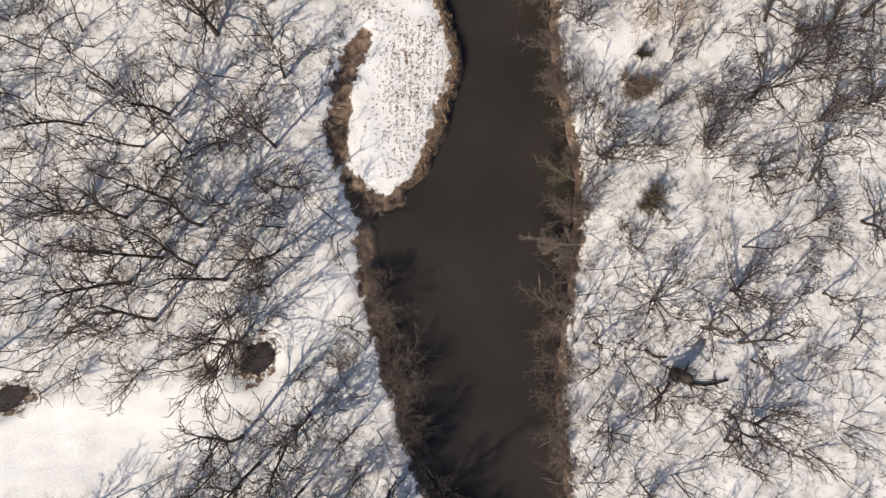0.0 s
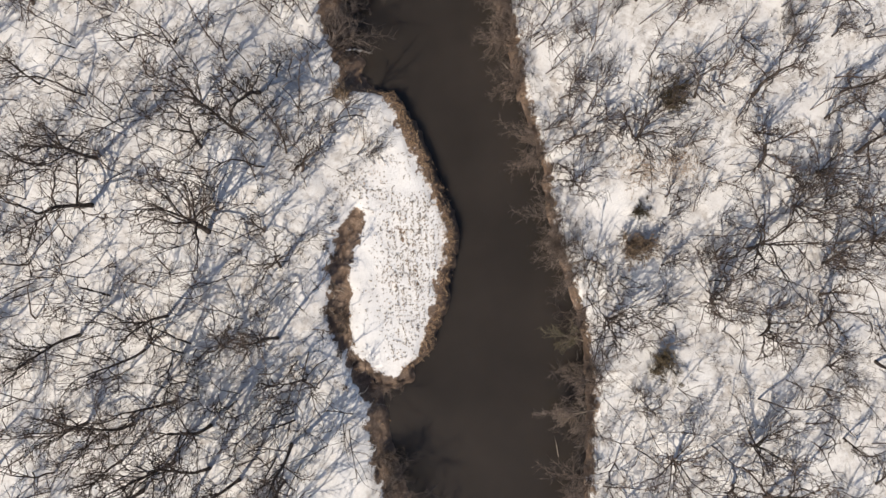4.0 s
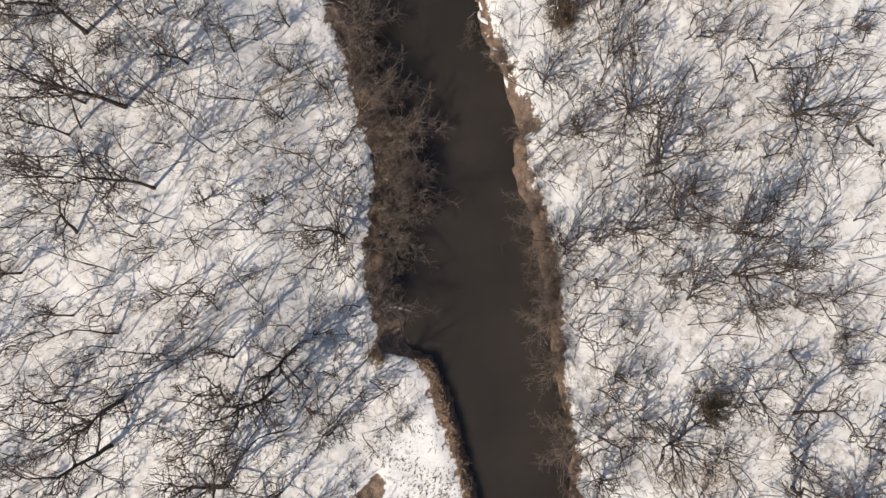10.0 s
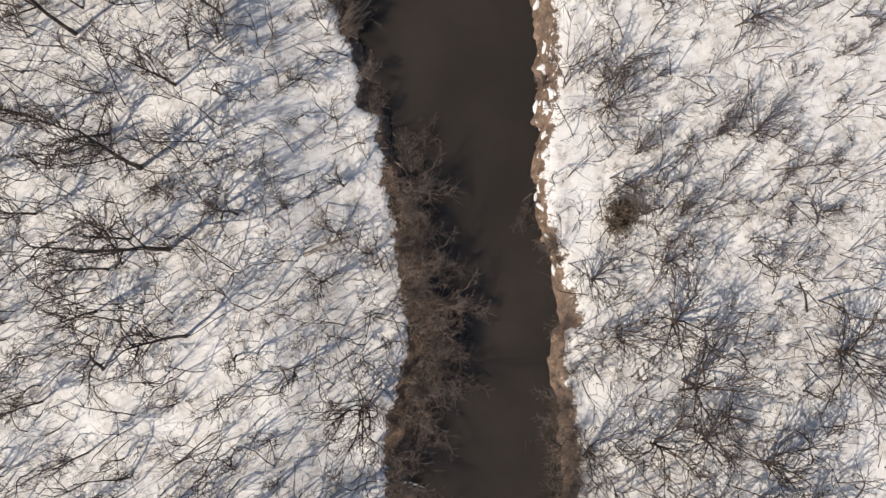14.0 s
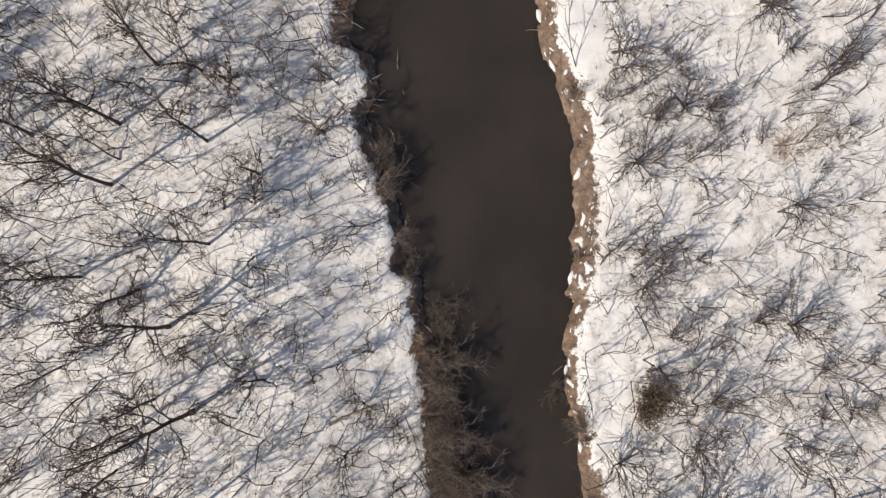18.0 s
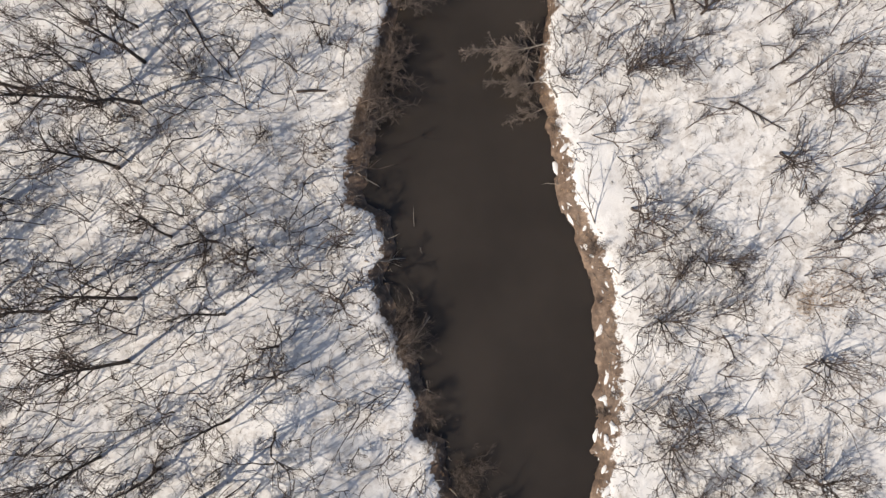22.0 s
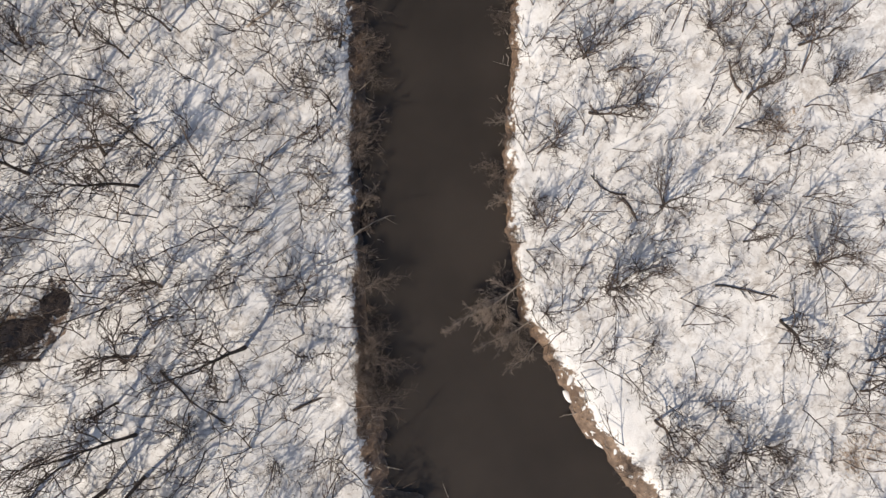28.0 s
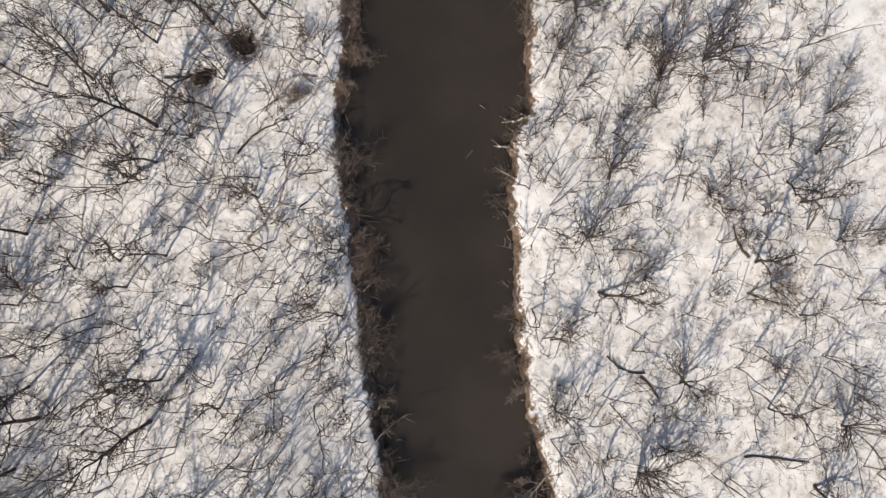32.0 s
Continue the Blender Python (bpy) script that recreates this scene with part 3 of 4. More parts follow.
YOUNG_EAST = [(20.9, -13.5, 5.5, 3, 3), (26.3, 8.8, 3, 0, 17), (24.1, 11.2, 3, -17, 20), (22.5, 15.4, 4, -1, 3), (18.7, 17.7, 3, 20, 20), (14.7, 21.1, 3, 17, 20), (35.1, 30.3, 3, 1, 17), (31.7, 33.3, 3, 0, 20), (20.2, 35.1, 3, -13, 20), (22.1, 36.1, 3, -20, 20), (19.3, 38.5, 5.5, -2, 6), (33.6, 45.9, 3, 1, -1), (24.5, 56.5, 3, -13, 20), (25.9, 64.8, 3, -20, -20), (15.1, 84.3, 3, -20, 20), (14.5, 88.7, 5, -3, 5), (15.1, 91, 4, -15, 18), (34, 102.1, 5.5, -2, 7), (32.3, 107.6, 4, 2, 20)]
YOUNG_EAST_MID = [(29.8, 108.7, 5, 0, 16), (40.2, 109.5, 3, -2, 20), (38.4, 110.1, 3, -9, 20), (33.2, 110.8, 5, -1, 20), (43.4, 112.6, 3, -1, 8)]
YOUNG_WEST = [(-13.2, -6.6, 3, 3, -6), (-17.1, 6, 4, 1, -15), (-29.7, 7.4, 3.5, 0, 6), (-15.9, 7.5, 5, 0, 3), (-19.3, 10.1, 5, 1, 9), (-8.8, 21.9, 3, 9, 8), (-26.4, 23.7, 3, 20, 20), (-2.4, 25.4, 4.5, 11, 3), (-15.7, 28, 3, 4, 5), (-6, 28.3, 4.5, 5, 2), (-17.4, 30.8, 3, 20, 20), (-11.2, 35.5, 5, 0, -1), (0.6, 42.3, 5, -2, -1), (-18.1, 42.9, 4.5, -1, -2), (-0.7, 44.3, 3, 20, 14), (-14.7, 46.2, 3, 1, 4), (-13.9, 50.3, 3, 3, -6), (-11.7, 54.6, 4, -4, 10), (-5.2, 60.5, 5, 0, -5)]
YOUNG_WEST_MID = [(-9.5, 61.5, 4, 0, 9), (-13.7, 65.9, 5, 7, 20), (-6.8, 73.6, 3, -20, 20), (-21.4, 77.5, 3.5, -1, 6), (-9.8, 80.5, 3.5, -2, -1), (-16.6, 90.9, 3, 5, -20), (-5.4, 91.4, 5.5, -4, 14), (-7.5, 91.9, 4, -1, -1), (-14.6, 96.4, 3, -2, -2), (-22.2, 99.7, 3, 20, 20), (-18.6, 100.6, 3, 4, 6), (-1.4, 103.6, 5.5, 0, 0), (-0.7, 107.7, 5.5, -1, 0), (-17.3, 110.8, 5, -2, -4), (-3.1, 111.5, 4, -13, -6), (-7.1, 112.4, 3, 12, 9), (-0.6, 120.5, 5, 2, 2), (-11.2, 132.7, 3, 20, 19)]
TALL_WEST = [(-23.1, -15, 8.5, 12, 0), (-29.3, -12.9, 8.5, 10, -20), (-19.5, 3.2, 11, -2, 6), (-33.7, 3.9, 8.5, 1, 0), (-18.5, 6.3, 13.5, 0, -2), (-20.6, 8.9, 11, 0, -2), (-11.4, 11.1, 10.5, 1, 4), (-21.6, 13.5, 15, -1, -5), (-25.9, 16.2, 11.5, -1, -2), (-8.9, 26.9, 15, 0, 0), (-20, 28.6, 13.5, -1, -1), (-22.6, 35.6, 8.5, 6, 4), (-26, 39.6, 8.5, -1, 3), (-14.7, 43.9, 12.5, 2, 4), (-21.6, 46.2, 9, 0, -1), (-20.5, 49.3, 10, 0, 0), (-15.8, 50.6, 17, 0, 1), (-18.8, 51.5, 10, 0, 0), (-26, 53.9, 9, 1, -2)]
TALL_WEST_MID = [(-17.8, 56.9, 16.5, 1, -3), (-24.6, 60.7, 12, 0, -1), (-14.8, 63.2, 11, 0, 3), (-22.5, 67.8, 16.5, 1, 3), (-15.1, 71.1, 12.5, 1, 2), (-31.4, 72, 8.5, -1, 1), (-26.7, 75.2, 8.5, 2, 3), (-21.3, 87.5, 15, -1, -5), (-20.9, 90.7, 14, -1, 6), (-11.1, 94.1, 15, 0, -2), (-18, 96, 8.5, 2, 3), (-0.5, 111, 7, 9, 3), (-13.1, 111.1, 10.5, 4, 6), (-13.4, 115.4, 8.5, 10, 11), (-12.8, 118.8, 8.5, 8, 6), (-8.9, 119.6, 8.5, 4, 2), (-12.5, 120.9, 8.5, 10, 7), (-5.4, 129.3, 14, 4, 3), (-11.7, 129.4, 8.5, 2, 3)]
TALL_WEST_NORTH = [(-2.9, 131.2, 12, 2, 2), (-8.8, 137.1, 8.5, 15, 10), (-10.3, 138.8, 8.5, 0, 0)]
STEMMY_EAST = [(14.6, -7.3, 6.5, -1, -1), (14.3, 15.4, 5, -1, 1), (20, 16.9, 6.5, 0, 0), (17, 22.8, 4.5, 0, 0), (31.7, 25.1, 3.5, 8, 19), (18.3, 26.4, 3, 10, 17), (28.5, 31.7, 7, 1, 9), (15.2, 33.4, 5, 0, 4), (20.2, 33.5, 6.5, 0, 6), (34.8, 39.8, 7.5, -1, 6), (18, 41.7, 5, -1, 2), (22.4, 42.8, 7.5, -3, 4), (16.4, 46.3, 5, 1, -1), (22.2, 47.3, 4.5, -1, 2), (23.5, 50.9, 3.5, 9, 15), (20.4, 55.9, 3.5, 6, 16), (26.9, 57, 3.5, 1, 6), (18.6, 59.8, 5, 0, -1), (18.4, 62.2, 2.5, 4, 4)]
STEMMY_EAST_MID = [(18.1, 69.5, 5, 4, -6), (15.6, 72.6, 2.5, 2, -2), (19.8, 72.8, 3.5, 8, 17), (23.6, 73.6, 3.5, 3, -5), (21.9, 73.8, 5, 1, -1), (21.7, 76.4, 4, 1, 2), (18.2, 83.7, 4.5, 2, 9), (11.3, 88.8, 5, 0, 0), (16.6, 88.8, 6, 0, 0), (19.3, 89.4, 7.5, 1, -2), (29.6, 91.3, 4.5, 1, 8), (13.1, 96, 3.5, -6, 4), (41, 96.3, 3.5, -1, 20), (38.2, 97.9, 3.5, -1, 14), (16.6, 100.7, 5, -1, 1), (23.6, 101.7, 6, -2, 4), (31, 105.5, 4, 1, 8), (21, 106.5, 7.5, -3, 3), (30.5, 113.4, 3.5, -7, 20)]
STEMMY_EAST_NORTH = [(27.9, 113.6, 4.5, -2, 7), (35.5, 115, 7, 0, -1), (31.7, 115.2, 6, -2, 9), (25.8, 120.9, 4, -3, 3)]


stood = []


def stand(kind, x, y, height, east=0.0, north=0.0):
    """A tree of that kind and height whose top leans by so many degrees."""
    plant(rng.choice(TREES[kind]), x, y, rng.uniform(0, 360), height / HEIGHTS[kind], "bare trees on the west bank" if x < west_edge(y) else "bare trees on the east bank", -north, east)
    stood.append((x, y))


for kind, spots in (("tall", TALL_WEST + TALL_WEST_MID + TALL_WEST_NORTH), ("forked", FORKED_WEST + FORKED_EAST + FORKED_EAST_MID), ("stemmy", STEMMY_EAST + STEMMY_EAST_MID + STEMMY_EAST_NORTH),
                    ("bare", BARE_WEST + BARE_WEST_MID + BARE_EAST + BARE_EAST_MID), ("young", YOUNG_WEST + YOUNG_WEST_MID + YOUNG_EAST + YOUNG_EAST_MID)):
    for spot in spots:
        stand(kind, *spot)


def fits(x, y, gap, margin):
    if bank(x, y)[0] < margin or any((x - a) ** 2 + (y - b) ** 2 < r * r for a, b, r in OPEN):
        return False
    return all((x - a) ** 2 + (y - b) ** 2 > gap * gap for a, b in stood)


def middle(y):
    """Where the flight line passes at that height of the plan."""
    return 4 + 0.14 * max(0, y - 90)


# the wood stands thickest south of the spit and in one dense stand further north
# (-37, 75) and (-11, -22) are out of view, added to cast shade
for px, py, r, n, kind in ((-18, 3, 6, 4, "tall"), (-26, 9, 8, 4, "tall"), (27, -2, 7, 5, "bare"), (33, 18, 7, 6, "bare"), (29, 6, 6, 5, "stemmy"), (33, 26, 5, 4, "stemmy"), (19, 4, 3, 3, "stemmy"), (22, -12, 6, 4, "bare"), (32, 8, 6, 4, "bare"), (-5, 136, 8, 8, "tall"), (-37, 75, 4, 12, "tall"), (-33, 112, 5, 9, "tall"), (-24, 116, 5, 4, "tall"), (-30, 100, 5, 4, "tall"), (-25, 87, 4, 3, "tall"), (-14, -15, 5, 9, "tall"), (-26, -17, 5, 6, "tall"), (-11, -22, 4, 9, "tall")):
    for k in range(n * 6):
        x, y = px + rng.gauss(0, r * 0.6), py + rng.gauss(0, r * 0.6)
        if n > 0 and fits(x, y, 2.2, 1.2):
            stand(kind, x, y, HEIGHTS[kind] * rng.uniform(0.75, 1.15), rng.gauss(0, 4), rng.gauss(0, 4))
            n -= 1

tries = 0
while len(stood) < 450 and tries < 30000:
    tries += 1
    y = rng.uniform(-34, 150)
    x = rng.uniform(middle(y) - 43, middle(y) + 39)
    west = x < west_edge(y)
    inside = abs(x - middle(y)) < 36 and -16 < y < 128
    if fits(x, y, 2.3 if inside else 3.6, 3.0 if west else 1.2) and (west or rng.random() < 0.6):
        if west and x < middle(y) - 21 and not (y > 12 and y < 68 and x > middle(y) - 36):
            # tall trees stand close along the west side of the wood
            stand("tall", x, y, 13.0 * rng.uniform(0.8, 1.2), rng.gauss(0, 4), rng.gauss(0, 4))
            continue
        kind = rng.choice(("bare", "bare", "young", "young") if west else ("bare", "young", "young", "young")) if inside else rng.choice(("tall", "bare", "bare") if west else ("stemmy", "forked", "bare"))
        stand(kind, x, y, HEIGHTS[kind] * rng.uniform(0.7, 1.1), rng.gauss(0, 6), rng.gauss(0, 6))

# ---- undergrowth and riverside shrubs ----
UNDER = [build_shrub(300 + k, h, n, 0.0, t, "leafless brown undergrowth shrub in snow", TWIG, "undergrowth_shrub") for k, (h, n, t) in enumerate([(2.0, 6, 3), (1.6, 5, 4), (2.6, 6, 4)])]
RIVER = [build_shrub(340 + k, h, n, 0.75, t, "leafless brown shrub overhanging the river from its bank", SHRUB, "riverside_shrub", 3) for k, (h, n, t) in enumerate([(2.6, 11, 8), (3.3, 12, 8), (2.0, 10, 8), (4.0, 11, 9)])]
count = 0
while count < 250:
    y = rng.uniform(-30, 144)
    x = rng.uniform(middle(y) - 38, middle(y) + 38)
    if fits(x, y, 1.0, 0.8) and (y < 45 or x < west_edge(y) or rng.random() < 0.6):
        plant(rng.choice(UNDER), x, y, rng.uniform(0, 360), rng.uniform(0.7, 1.25), "undergrowth in the wood")
        count += 1
y = -28.0
while y < 146:
    for side in (-1, 1):
        if side < 0 and 3 < y < 31 and rng.random() < 0.75:
            continue
        if side > 0 and rng.random() < (0.88 if 44 < y < 84 else 0.5 if y >= 84 else 0.12):
            continue
        if side < 0 and y > 56 and rng.random() < 0.15:
            continue
        edge = float(west_edge(y) if side < 0 else east_edge(y))
        x = edge - rng.uniform(-0.4, 0.45) if side > 0 and y < 44 else edge - side * rng.uniform(0.0, 2.6 if side < 0 and 31 < y < 60 else 1.4)
        turn = (0 if side < 0 else 180) + rng.gauss(0, 30)
        if not (side > 0 and y < 44) and float(lumps(np.array([float(side)]), np.array([y]), 4.0, 51, 2)[0]) < rng.uniform(-1.2, 0.1):
            continue
        plant(rng.choice(RIVER), x, y, turn, rng.uniform(0.6, 1.3) * (0.85 if side > 0 and y < 44 else 0.58 if side > 0 else 0.85 if y > 56 else 1), "shrubs along the water's edge", 0, 0, 0.02)
    y += rng.uniform(0.65, 1.3) if 31 < y < 60 else rng.uniform(0.8, 1.7)


def build_sapling(seed, height, boughs):
    """A thin young pole of a tree with a few boughs, one mesh."""
    rng = random.Random(seed)
    b = Buf()
    pts = wander(rng, Vector((0, 0, -0.15)), Vector((rng.gauss(0, 0.2), rng.gauss(0, 0.2), 1)), height, 6, 0.17)
    b.tube(pts, [0.068, 0.06, 0.05, 0.042, 0.034, 0.024, 0], 4)
    for k in range(boughs):
        i = rng.randint(1, 5)
        bl = height * rng.uniform(0.18, 0.42)
        bp = wander(rng, pts[i], aside(rng, pts[i + 1] - pts[i], rng.uniform(0.4, 1.0)), bl, 3, 0.38, 0.04)
        b.tube(bp, [0.03, 0.025, 0.018, 0], 3)
        twigs_on(rng, b, bp, 3, bl * 0.4, 0.014, 0.25, 1)
    return tagged(b.part("sapling", TWIG, None), "thin leafless sapling standing in snow", "sapling")


SAPLINGS = [build_sapling(400 + k, h, n) for k, (h, n) in enumerate(((4.5, 8), (6.0, 9), (3.5, 9), (7.0, 8), (5.0, 6)))]
count = 0
while count < 298:
    y = rng.uniform(-30, 144)
    x = rng.uniform(middle(y) - 40, middle(y) + 37)
    if fits(x, y, 1.0, 0.6) and (x < west_edge(y) or rng.random() < 0.75):
        plant(rng.choice(SAPLINGS), x, y, rng.uniform(0, 360), rng.uniform(0.8, 1.2), "saplings in the wood", rng.gauss(0, 9), rng.gauss(0, 9))
        count += 1
for x, y in ((-5.8, 16.8), (-6.4, 13.5), (-6.9, 10.2), (-6.6, 7.4), (-5.0, 5.2), (-3.6, 4.9), (-4.6, 18.6), (-7.4, 12.0), (-7.2, 8.6), (-7.6, 6.0), (-6.8, 11.4)):
    plant(rng.choice(RIVER), x, y, rng.uniform(-90, 60), rng.uniform(0.32, 0.6), "shrubs along the water's edge")


def build_brush(name, count, label, mat, place, low, high, shoots, thick=0.014, category="undergrowth"):
    """Thin saplings and stalks that poke out of the snow, too many to count, in one mesh."""
    rng = random.Random(name)
    spots = []
    while len(spots) < count:
        p = place(rng)
        if p:
            spots.append(p)
    zs = surface(np.array([p[0] for p in spots]), np.array([p[1] for p in spots]))[0]
    buf = Buf()
    for (x, y), z in zip(spots, zs):
        h = rng.uniform(low, high)
        pts = wander(rng, Vector((x, y, z - 0.08)), Vector((rng.gauss(0, 0.45), rng.gauss(0, 0.45), 1)), h, 2, 0.2)
        buf.tube(pts, [thick, thick * 0.75, 0], 3)
        for j in range(shoots):
            root = pts[0].lerp(pts[1], rng.uniform(0.3, 1.0)) if j % 2 else pts[1].lerp(pts[2], rng.uniform(0, 0.7))
            e = wander(rng, root, aside(rng, pts[1] - pts[0], rng.uniform(0.5, 1.1)), h * rng.uniform(0.3, 0.6), 1, 0.1)
            buf.tube(e, [thick * 0.7, 0], 3)
    ob = buf.part(name, mat, None)
    return tagged(ob, label, category, kind="stuff")


def in_wood(rng):
    y = rng.uniform(-30, 144)
    x = rng.uniform(middle(y) - 38, middle(y) + 38)
    thick = float(lumps(np.array([x]), np.array([y]), 7.0, 21, 2)[0])
    return (x, y) if thick > rng.uniform(-1.0, 0.5) and fits(x, y, 0.0, 0.2) else None


build_brush("undergrowth", 11500, "thin leafless saplings and stalks standing in the snow", TWIG, in_wood, 0.5, 2.2, 6, 0.015)


def on_spit(rng):
    # rows of tussocks along the spit
    y = rng.uniform(6.5, 22)
    a, b = float(along(SPIT_WEST, y)), float(along(SPIT_EAST, y))
    x = a + (b - a) * min(0.97, max(0.05, rng.gauss(0.66, 0.22)))
    c = round((x * 0.964 - y * 0.267) / 0.5) * 0.5 + rng.gauss(0, 0.11)
    x = (c + y * 0.267) / 0.964
    return (x, y) if float(bank(x, y)[0]) > 0.25 and float(lumps(np.array([x]), np.array([y]), 2.5, 31, 2)[0]) > rng.uniform(-0.9, 0.4) else None


def on_banks(rng):
    # flattened dry grass on the bare banks
    y = rng.uniform(-26, 140)
    side = rng.random()
    if side < 0.3:
        y = rng.uniform(5.6, 28)
        x = float(along(SPIT_EAST, y)) - rng.uniform(-0.8, 0.3)
    elif side < 0.75:
        x = float(east_edge(y)) - rng.uniform(-0.4, 1.0) * float(along(EAST_BANK, y))
    else:
        x = float(west_edge(y)) + rng.uniform(-0.3, 1.6)
    return (x, y)


def in_meadow(rng):
    # tan grass that the snow has left bare in the wood
    px, py, r = rng.choice(((31.9, 71.4, 2.6), (29.5, 70.6, 1.8), (19.6, 14.5, 1.6), (22.5, 14.2, 1.8), (36, 124, 4.0), (31, 127, 4.0), (25.5, 129, 3.0), (33.5, 96.5, 2.2), (-9.5, -6.5, 1.5)))
    return (px + rng.gauss(0, r * 0.5), py + rng.gauss(0, r * 0.5))


build_brush("grass_tufts", 2400, "dry brown grass tussocks poking through snow on a spit", TUSSOCK, on_spit, 0.08, 0.26, 6, 0.036, "grass")
build_brush("bank_grass", 4800, "flattened dry tan grass on bare river banks", STRAW, on_banks, 0.15, 0.5, 5, 0.016, "grass")
build_brush("meadow_grass", 2600, "pale tan dry grass left bare of snow in the wood", STRAW, in_meadow, 0.15, 0.55, 5, 0.014, "grass")


# ---- open pools in the snow ----
def build_pool(px, py, long, wide, turn):
    n, rng = 64, random.Random(px)
    verts, ph = [], [rng.uniform(0, 6.3) for _ in range(3)]
    for k in range(n):
        a = 2 * math.pi * k / n
        r = 1.0 + 0.12 * math.sin(2 * a + ph[0]) + 0.07 * math.sin(5 * a + ph[1]) + 0.04 * math.sin(13 * a + ph[2]) + rng.gauss(0, 0.025)
        verts.append((long * r * math.cos(a), wide * r * math.sin(a), 0))
    ob = mesh_object("pool", verts, [tuple(range(n))], MUD, None, False)
    ob.matrix_basis = pose(px, py, POOL_Z + float(rise(px, py)), 0, 0, math.degrees(turn))
    tagged(ob, "open dark brown pool of water in the snow", "pool", "pools in the wood")


for spec in POOLS:
    build_pool(*spec)
    # bare shrubs and dead stalks crowd round the open water
    for k in range(int(3 + 2.2 * spec[2])):
        a, out = rng.uniform(0, 6.3), rng.uniform(0.9, 1.35)
        u, v = out * spec[2] * math.cos(a), out * spec[3] * math.sin(a)
        plant(rng.choice(UNDER), spec[0] + u * math.cos(spec[4]) - v * math.sin(spec[4]), spec[1] + u * math.sin(spec[4]) + v * math.cos(spec[4]), rng.uniform(0, 360), rng.uniform(0.5, 0.9), "undergrowth in the wood")


# ---- dense bushes that keep their leaves ----
def build_leafy(seed, height, wide, label, mat):
    rng = random.Random(seed)
    bush = new("leafy_bush")
    tagged(bush, label, "bush")
    leaves = Buf()
    for j in range(9):
        turn = 2 * math.pi * j / 9 + rng.gauss(0, 0.3)
        tilt = rng.uniform(0.1, 0.75)
        d = Vector((math.cos(turn) * math.sin(tilt), math.sin(turn) * math.sin(tilt), math.cos(tilt)))
        pts = wander(rng, Vector((math.cos(turn) * 0.1, math.sin(turn) * 0.1, -0.15)), d, height * rng.uniform(0.75, 1.05), 5, 0.14, 0.02)
        st = Buf()
        st.tube(pts, [0.04, 0.034, 0.028, 0.02, 0.013, 0], 4)
        st.part("stem", BARK, bush)
        for k in range(16):
            i = rng.randint(1, 5)
            bp = wander(rng, pts[i], aside(rng, pts[i] - pts[i - 1], rng.uniform(0.5, 1.2)), wide * rng.uniform(0.2, 0.5), 2, 0.3)
            leaves.tube(bp, [0.012, 0.008, 0], 3)
            for m in range(38):
                p = bp[0].lerp(bp[2], rng.uniform(0.15, 1.1)) + Vector((rng.gauss(0, 0.07), rng.gauss(0, 0.07), rng.gauss(0, 0.07)))
                leaves.leaf(p, Vector((rng.gauss(0, 1), rng.gauss(0, 1), rng.gauss(0.2, 0.7))), rng.uniform(0.06, 0.12), rng.uniform(0.015, 0.03))
    leaves.part("foliage", mat, bush)
    return bush


BUSH_A = build_leafy(501, 1.9, 1.6, "dense olive-brown bush that keeps its foliage in snow", EVERGREEN)
BUSH_B = build_leafy(502, 1.6, 1.9, "dense bush with withered russet leaves in snow", RUSSET)
for model, x, y, size in ((BUSH_A, 16.3, 0.2, 1.1), (BUSH_B, 17.3, 9.1, 1.2), (BUSH_A, 23.2, 18.8, 1.1), (BUSH_B, 18.9, 50.9, 1.3), (BUSH_A, 18.2, 11.6, 0.6), (BUSH_B, -0.6, 27.9, 0.6), (BUSH_B, 4.2, 45.2, 0.55)):
    plant(model, x, y, rng.uniform(0, 360), size, "bushes with foliage", 0, 0, 0.0)


# ---- trees that lean over the river, fallen trunks, drift sticks ----
LEANERS = [build_tree(700, 7.5, (0.5, 0.075, 0.09, 8, 0.4, (0.4, 0.9), (0.3, 0.48), 0.15, 10, 13), "pale slender bare tree leaning out over the river", "leaning_tree", PALE, LEAN_TWIG, 0.62),
           build_tree(701, 6.0, (0.5, 0.08, 0.1, 6, 0.35, (0.4, 0.9), (0.3, 0.48), 0.15, 9, 11), "thin pale bare tree leaning low over the river", "leaning_tree", PALE, LEAN_TWIG, 0.62),
           build_tree(702, 4.5, (0.4, 0.07, 0.1, 7, 0.3, (0.4, 0.9), (0.4, 0.6), 0.14, 8, 10), "olive-green twiggy young tree leaning over the river", "leaning_tree", PALE, OLIVE, 0.5)]


def lean_over(model, foot, tip, size, lean=62):
    """A tree whose top hangs from foot towards tip."""
    dx, dy = tip[0] - foot[0], tip[1] - foot[1]
    m = pose(foot[0], foot[1], ground_z(*foot) - 0.05, 0, 0, math.degrees(math.atan2(dy, dx))) @ pose(0, 0, 0, 0, lean, 0) @ Matrix.Diagonal((size, size, size, 1))
    if model.name in used:
        ob = copy_thing(model, m)
    else:
        used.add(model.name)
        model.matrix_basis, ob = m, model
    tagged(ob, group="trees leaning over the river")


